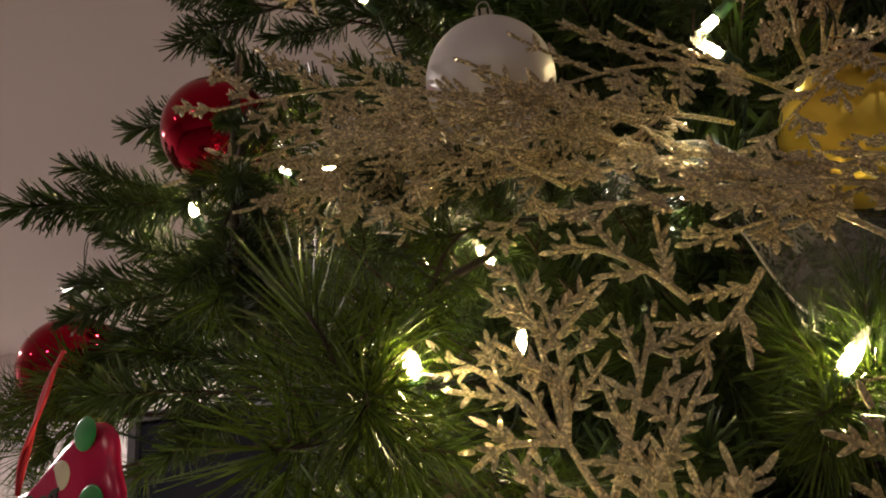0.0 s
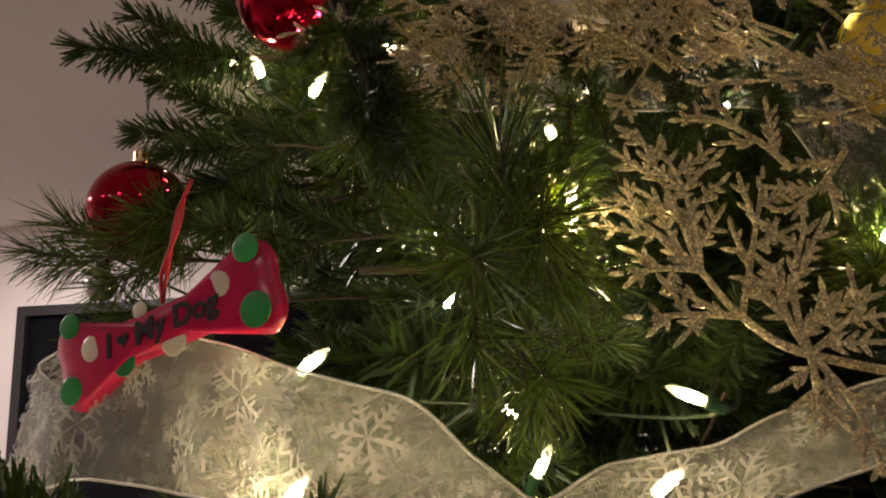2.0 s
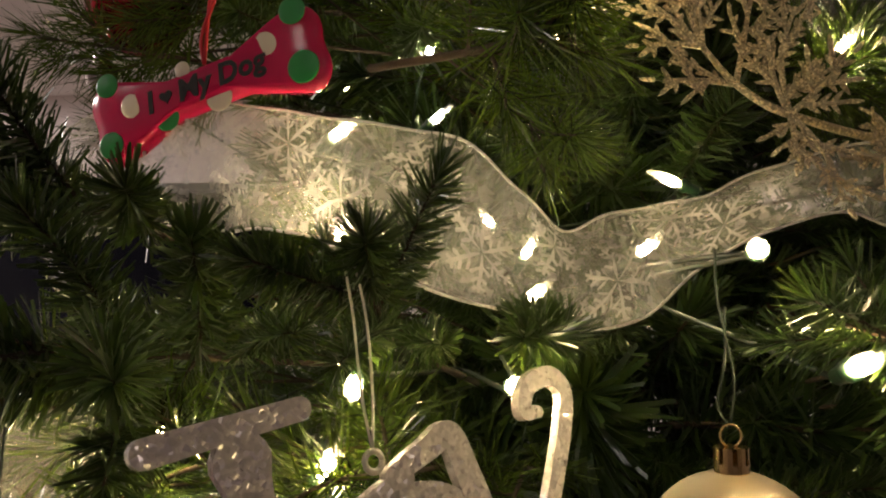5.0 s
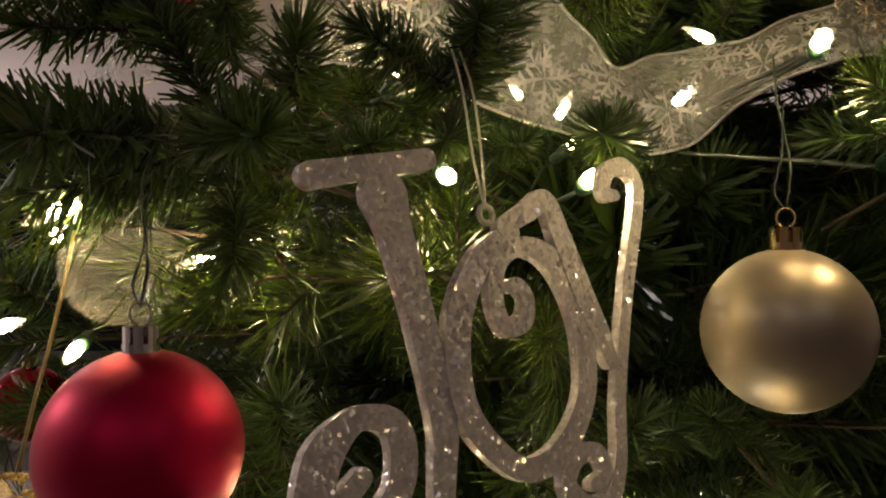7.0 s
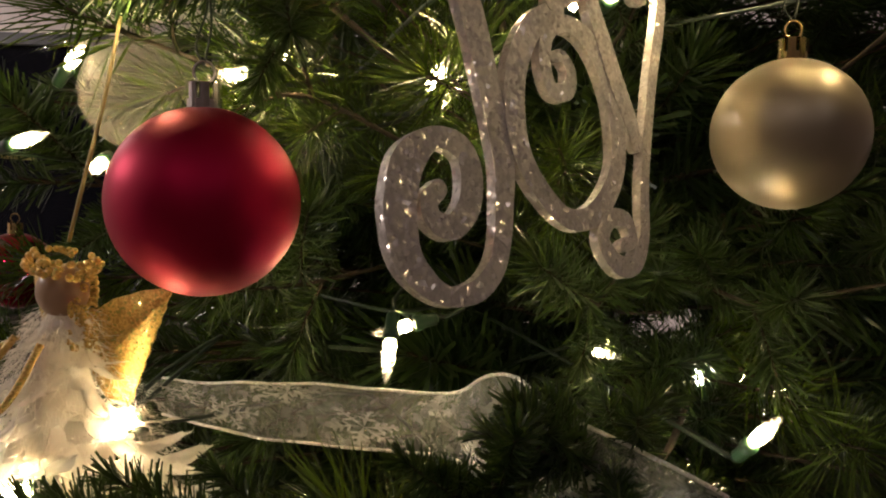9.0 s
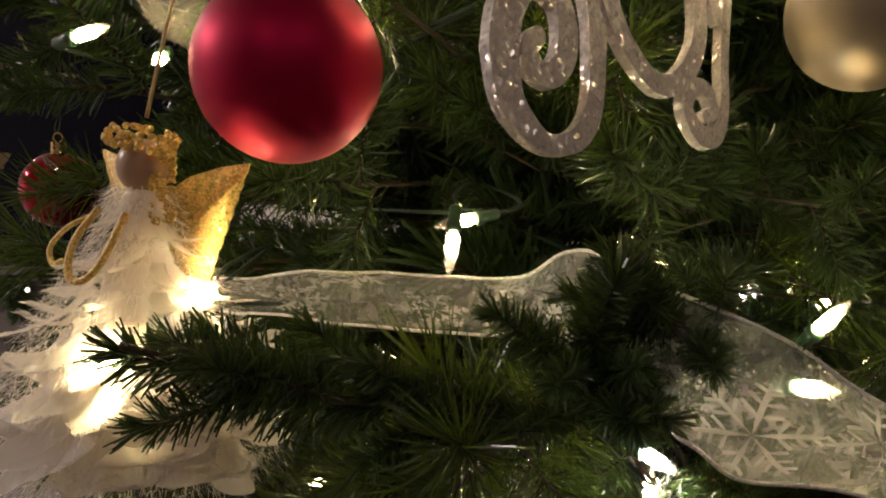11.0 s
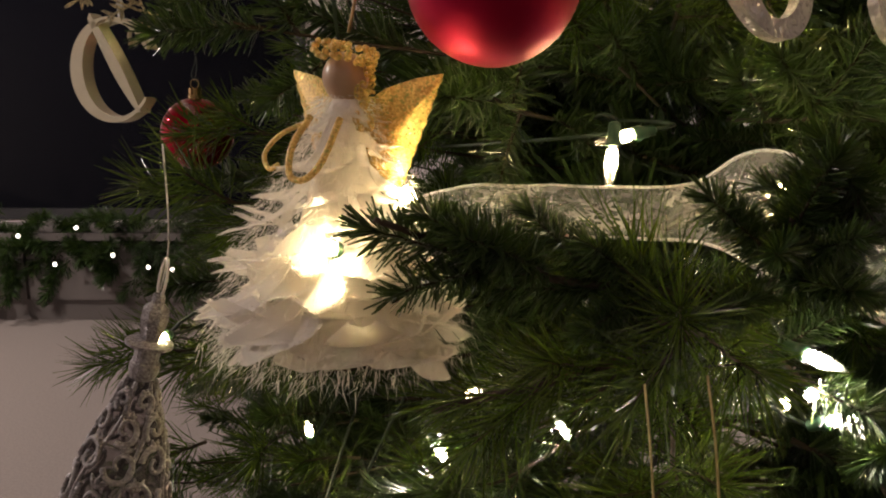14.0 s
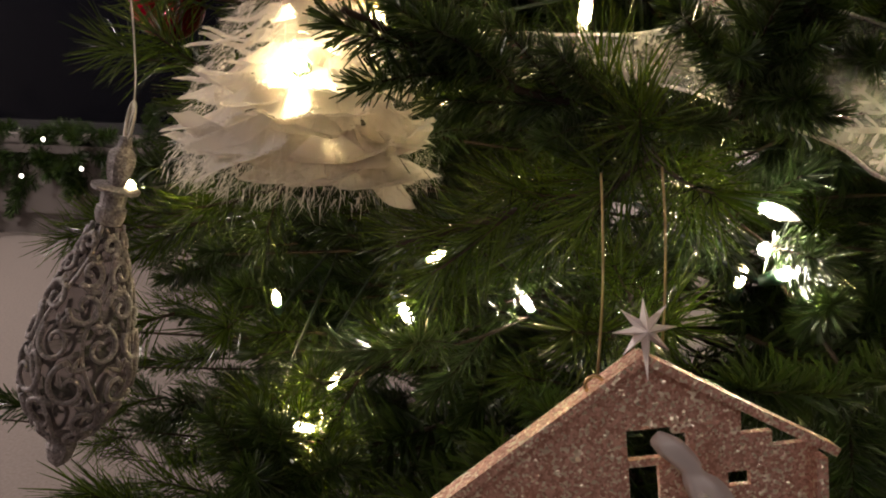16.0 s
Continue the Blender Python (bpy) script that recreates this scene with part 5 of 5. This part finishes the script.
    g = joined(geos)
    an = part("angel_doll", g, [FEATHER, SKIN, BRIGHT_GOLD_GLITTER], None, smooth=True, slots=slots)
    an.matrix_basis = pose(-0.166, 0.216, 0.969, 0, 3, -28) @ Matrix.Diagonal((1.05, 1.05, 1.0, 1.0))
    tagged(an, "small angel doll in white feather gown with gold glitter wings", "ornament")
    co = part("cord", tube(smooth_path([(-0.160, 0.216, 1.092), (-0.155, 0.218, 1.115), (-0.150, 0.222, 1.14), (-0.147, 0.23, 1.170)], 14), 0.0007, 5), CORD_GOLD)
    c2 = tagged(co, "thin gold hanging cord above the feather angel", "cord")
    co.name = "hanging_cord"


angel()


# ---------------------------------------------------------------- nativity plaque
def star_geo(r1, r2, n_, th, long_down=1.0):
    pts = []
    for k in range(2 * n_):
        a = math.pi / 2 + math.pi * k / n_
        r = r1 if k % 2 == 0 else r2
        if k == n_:
            r = r1 * long_down
        pts.append((r * math.cos(a), r * math.sin(a), 0.0))
    v = np.array(pts + [(0, 0, th), (0, 0, -th)])
    m = len(pts)
    return v, [(i, (i + 1) % m, m) for i in range(m)] + [((i + 1) % m, i, m + 1) for i in range(m)]


def nativity():
    na = thing("nativity_ornament", "copper glittered stable ornament with a pearl star and small pale figures", "ornament", matrix_of((-0.0610, 0.103, 0.9515), unit((1, 0.06, 0.13)), unit(np.cross(unit((0.0, -1, 0.12)), unit((1, 0.06, 0.13)))), np.cross(unit((1, 0.06, 0.13)), unit(np.cross(unit((0.0, -1, 0.12)), unit((1, 0.06, 0.13)))))))
    w, wide_left, drop, th = 0.045, 0.057, 0.0277, 0.0022
    cell = 0.0020
    geos = []
    nx, ny = int((w + wide_left) / cell), 46

    def roof(x):
        return -abs(x) * drop / w * 1.0 - 0.0005

    def hole(x, y):
        if -0.005 < x < 0.012 and -0.029 < y < -0.019 - (0.003 if x > 0.006 else 0):
            return True
        if -0.005 < x < 0.003 and -0.046 < y < -0.029:
            return True
        if 0.024 < x < 0.043 and y > -0.0275 + (0.0025 if x < 0.033 else 0):
            return y < roof(x) - 0.0008
        return abs(x - 0.0245) < 0.0035 and abs(y + 0.0365) < 0.0022

    for i in range(nx):
        for j in range(ny):
            x, y = -wide_left + (i + 0.5) * cell, -(j + 0.5) * cell
            if y + cell / 2 > roof(x) + 0.0008 or hole(x, y):
                continue
            geos.append(box(x - cell / 2, x + cell / 2, y - cell / 2, y + cell / 2, 0, th))
    v, f = joined(geos)
    key, remap, nv = {}, [], []
    for p in v:
        q = tuple(np.round(p, 5))
        if q not in key:
            key[q] = len(nv)
            nv.append(p)
        remap.append(key[q])
    count = {}
    ff = [tuple(remap[i] for i in q) for q in f]
    for q in ff:
        s = tuple(sorted(q))
        count[s] = count.get(s, 0) + 1
    ff = [q for q in ff if count[tuple(sorted(q))] == 1]
    part("back_panel", (np.array(nv), ff), COPPER_GLITTER, na, smooth=False)
    for s in (-1, 1):
        reach = (w if s > 0 else wide_left) + 0.004
        L = math.hypot(reach, drop * reach / w)
        g = moved(box(0, L, -0.0016, 0.0008, -0.0015, 0.0055), pose(0, 0, 0, 0, 0, -math.degrees(math.atan2(drop, w))))
        vv = g[0].copy()
        vv[:, 0] *= s
        part("roof_edge", (vv, [q[::-1] for q in g[1]] if s < 0 else g[1]), COPPER_GLITTER, na, "glittered raised roof edge", smooth=False)
        part("side_wall", box(*sorted((s * (reach - 0.004), s * (reach - 0.007))), -0.092, roof(reach), -0.001, 0.007), COPPER_GLITTER, na, smooth=False)
    part("floor_edge", box(-wide_left, w, -0.095, -0.092, -0.001, 0.012), COPPER_GLITTER, na, smooth=False)
    part("star", shifted(star_geo(0.0082, 0.0030, 8, 0.0028, 1.7), (0.0, 0.0075, 0.0070)), STAR_PINK, na, "pearl pink eight-pointed star", smooth=False)
    def figurine(label, rows, limbs):
        """A robed figure: rounded rings along a bent spine, with folds in the robe, and arms."""
        seg, v, f = 26, [], []
        rows = smooth_path(rows, 30)
        for x, y, r in rows:
            for k in range(seg):
                a = 2 * math.pi * k / seg
                q = r * (1 + 0.10 * math.sin(5 * a + 120 * y) * min(1.0, r / 0.006))
                v.append((x + q * math.cos(a), y, 0.007 + 0.72 * q * math.sin(a)))
        for i in range(len(rows) - 1):
            for k in range(seg):
                k2 = (k + 1) % seg
                f.append((i * seg + k, (i + 1) * seg + k, (i + 1) * seg + k2, i * seg + k2))
        f += [tuple(range(seg)), tuple((len(rows) - 1) * seg + k for k in range(seg))[::-1]]
        geos = [(np.array(v), f)]
        for limb, r in limbs:
            geos.append(tube(smooth_path(limb, 10), np.linspace(r, r * 0.7, 10), 8))
        part("figurine", joined(geos), PEWTER, na, label)

    figurine("pearl grey robed figurine leaning forward",
             [(0.024, -0.080, 0.0105), (0.022, -0.066, 0.0088), (0.0185, -0.052, 0.0068), (0.0155, -0.041, 0.0056), (0.0125, -0.034, 0.0048), (0.0100, -0.0305, 0.0028), (0.0085, -0.028, 0.0036), (0.0060, -0.0250, 0.0042), (0.0035, -0.0215, 0.0036), (0.0022, -0.0190, 0.0006)],
             [([(0.0125, -0.036, 0.010), (0.006, -0.043, 0.0125), (0.000, -0.047, 0.0125)], 0.0022), ([(0.0145, -0.040, 0.004), (0.008, -0.048, 0.008), (0.002, -0.050, 0.010)], 0.0020)])
    figurine("small pearl grey veiled figurine",
             [(-0.0270, -0.086, 0.0095), (-0.0275, -0.070, 0.0080), (-0.0285, -0.056, 0.0062), (-0.0290, -0.049, 0.0042), (-0.0290, -0.0455, 0.0046), (-0.0290, -0.040, 0.0048), (-0.0288, -0.0360, 0.0030), (-0.0286, -0.0345, 0.0006)],
             [([(-0.024, -0.054, 0.009), (-0.020, -0.062, 0.012), (-0.024, -0.066, 0.013)], 0.0019)])
    for x, dx in ((-0.0115, 0.001), (0.0055, 0.0)):
        part("cord", tube(smooth_path([(x, -0.004 if x < -0.01 else 0.003, 0.003), (x + dx + 0.002, 0.015, 0.001), (x + dx + 0.004, 0.032, -0.002), (x + dx + 0.006, 0.046, -0.008)], 12), 0.00033, 5), CORD_GOLD, na, "thin gold cord")
    ring = [(-0.0125 + 0.0024 * math.cos(a), -0.0065 + 0.0024 * math.sin(a), 0.003) for a in np.linspace(0, 6.28, 18)]
    part("eyelet", tube(ring, 0.0006, 5), CAP_GOLD, na)


nativity()


# ---------------------------------------------------------------- clear filigree drop
def finial():
    top, low = V(-0.268, 0.290, 0.972), V(-0.312, 0.285, 0.805)
    L = np.linalg.norm(top - low)
    fi = thing("filigree_drop", "clear glittered acrylic drop ornament with openwork scrolls", "ornament", aim(low, top - low, 0.6))
    prof = smooth_path([(0.0055, 0.0), (0.0075, 0.006), (0.0075, 0.014), (0.0140, 0.021), (0.0235, 0.038), (0.0268, 0.056), (0.0240, 0.076), (0.0178, 0.100), (0.0108, 0.120), (0.0070, 0.134), (0.0066, 0.140)], 60)

    def on(h, a, lift=0.0):
        r = np.interp(h, prof[:, 1], prof[:, 0]) + lift
        return V(r * math.cos(a), r * math.sin(a), h)

    scroll = []
    for j, (h, size) in enumerate(((0.020, 0.0062), (0.036, 0.0095), (0.056, 0.0110), (0.077, 0.0095), (0.096, 0.0080), (0.112, 0.0062), (0.125, 0.0045))):
        r = np.interp(h, prof[:, 1], prof[:, 0])
        n_ = max(4, int(2 * math.pi * r / (2.05 * size)))
        for k in range(n_):
            a0 = 2 * math.pi * (k + 0.5 * (j % 2)) / n_
            s = 1 if (k + j) % 2 else -1
            pts = []
            for t in np.linspace(0.2, 7.4, 26):
                q = size * (1 - t / 9.2)
                pts.append(on(h + q * math.sin(t * s + 0.8 * j) * 1.2, a0 + q * math.cos(t * s + 0.8 * j) / r, 0.0006))
            scroll.append(tube(pts, np.linspace(0.0016, 0.0010, 26), 6))
            for m in range(3):
                b = 0.9 * (m - 1) + 0.3 * s
                scroll.append(tube([on(h + size * 0.75 + f * size * 0.7 * math.cos(b), a0 + f * size * 0.7 * math.sin(b) / r, 0.0004) for f in np.linspace(0, 1, 5)], [0.0007, 0.0013, 0.0014, 0.0010, 0.0003], 5))
    for k in range(6):
        a = 2 * math.pi * k / 6
        scroll.append(tube([on(h, a + 0.35 * math.sin(h * 60)) for h in np.linspace(0.014, 0.134, 30)], 0.0011, 5))
    part("inner_shell", lathe([(max(0.004, a - 0.0016), b) for a, b in prof[::3]], 28), ACRYLIC, fi, "clear inner shell")
    part("scrollwork", joined(scroll), ACRYLIC_SOLID, fi, "glittering raised scrolls")
    part("tip", lathe([(0.002, -0.004), (0.0058, 0.0), (0.0078, 0.008), (0.006, 0.014)], 10), ACRYLIC_SOLID, fi, smooth=False)
    part("collar", lathe([(0.006, 0.134), (0.0072, 0.138), (0.0072, 0.142), (0.0060, 0.143), (0.0062, 0.150), (0.0115, 0.1515), (0.0115, 0.153), (0.0055, 0.154)], 16), ACRYLIC_SOLID, fi, "clear stepped collar", smooth=False)
    part("faceted_bead", lathe([(0.0040, 0.154), (0.0056, 0.158), (0.0070, 0.165), (0.0066, 0.170), (0.0036, 0.173), (0.0030, 0.178)], 8), ACRYLIC_SOLID, fi, smooth=False)
    loop = [(0.0045 * math.sin(a), 0, 0.186 - 0.010 * math.cos(a)) for a in np.linspace(0.15, 6.13, 24)]
    cord = smooth_path([(0, 0, 0.180), (0.001, 0, 0.20), (0.006, 0.004, 0.225), (0.004, 0.012, 0.25)], 12)
    part("hanger", joined([tube(loop, 0.0008, 5), tube(cord, 0.0004, 4)]), CORD_SILVER, fi)


finial()


# ---------------------------------------------------------------- gold metal letter
def metal_letter():
    ml = thing("metal_letter", "brushed gold metal letter ornament on a pale ribbon loop", "ornament", matrix_of((-0.368, 0.49, 1.096), unit((0.9, -0.35, 0)), V(0, 0, 1), np.cross(unit((0.9, -0.35, 0)), (0, 0, 1))))

    def band(outer, inner, th):
        k = len(outer)
        v = [(x, y, z) for z in (0, th) for x, y in outer] + [(x, y, z) for z in (0, th) for x, y in inner]
        f = []
        for i in range(k - 1):
            f += [(k + i, k + i + 1, 3 * k + i + 1, 3 * k + i), (i, 2 * k + i, 2 * k + i + 1, i + 1), (i, i + 1, k + i + 1, k + i), (2 * k + i, 3 * k + i, 3 * k + i + 1, 2 * k + i + 1)]
        return np.array(v, float), f

    ts = np.linspace(0.25, 5.55, 40)
    ox = [(0.030 * math.cos(t) * 1.30, 0.037 * math.sin(t)) for t in ts]
    ix = [((0.029 - 0.0016 - 0.0045 * math.sin((t - 0.25) / 5.3 * math.pi)) * math.cos(t) * 1.25 + 0.002, (0.036 - 0.0012 - 0.0030 * math.sin((t - 0.25) / 5.3 * math.pi)) * math.sin(t)) for t in ts]
    part("crescent", moved(band(ox, ix, 0.010), pose(0, 0, 0, 0, 0, 8)), BRASS, ml, smooth=False)
    p = np.linspace(0, 1, 14)
    a = [(-0.016 + 0.042 * f, 0.040 - 0.070 * f + 0.006 * math.sin(math.pi * f)) for f in p]
    b = [(-0.018 + 0.041 * f, 0.036 - 0.066 * f - 0.006 * math.sin(math.pi * f)) for f in p]
    part("slanting_blade", band(a, b, 0.010), BRASS, ml, smooth=False)
    curl = [(0.018 + 0.007 * (1 - t / 9) * math.cos(t), 0.022 + 0.008 * (1 - t / 9) * math.sin(t), 0.003) for t in np.linspace(0, 6, 20)]
    part("curl", tube(curl, 0.0016, 6), BRASS, ml)
    part("ribbon_loop", joined([moved(box(-0.0028, 0.0028, 0, 0.11, -0.0004, 0.0004), pose(0.008, 0.034, 0.004, 8, 0, -4))]), RIBBON_EDGE, ml, "pale satin ribbon loop", smooth=False)


metal_letter()

# ---------------------------------------------------------------- far garland on the cabinet
r_ = random.Random(31)
ga = thing("garland", "green needle garland with small lights lying on the white cabinet", "garland")
gv, gf, gn = [], [], 0
for k_ in range(110):
    me_, v_, f_, i_ = TWIGS["short"][k_ % 5]
    x = -3.7 + 2.4 * k_ / 110
    m = np.array(aim((x, WALL_Y - 0.36 + r_.uniform(-0.03, 0.05), 0.535 + 0.03 * math.sin(k_) - 0.06 * (k_ % 4)), (r_.uniform(-1, 1), -0.3, r_.uniform(-1.0, 0.3)), r_.uniform(0, 6), 2.6))
    fa = [q for q in f_ if len(q) == 4]
    gv.append(v_ @ m[:3, :3].T + m[:3, 3])
    gf += [tuple(i + gn for i in q) for q in fa]
    gn += len(v_)
g_ = part("foliage", (np.vstack(gv), gf), NEEDLE, ga, smooth=False)
g_["kind"] = "stuff"
for k_ in range(14):
    x = -3.5 + 0.16 * k_ + r_.uniform(-0.03, 0.03)
    part("bulb", shifted(lathe([(0.001, -0.012), (0.008, -0.008), (0.011, 0), (0.008, 0.008), (0.001, 0.012)], 10), (x, WALL_Y - 0.56, 0.42 + r_.uniform(-0.12, 0.12))), GLOW_FAR, ga)
for x, z in ((-2.62, 0.13), (-3.2, 0.16)):
    cb = thing("clear_bauble", "small clear glass bauble hanging below the garland", "christmas bauble", pose(x, WALL_Y - 0.47, z))
    part("ball", sphere_geo(0.045, 24, 16), ACRYLIC, cb)
    part("hanger", tube([(0, 0, 0.043), (0, 0, 0.30)], 0.001, 4), CORD_SILVER, cb)
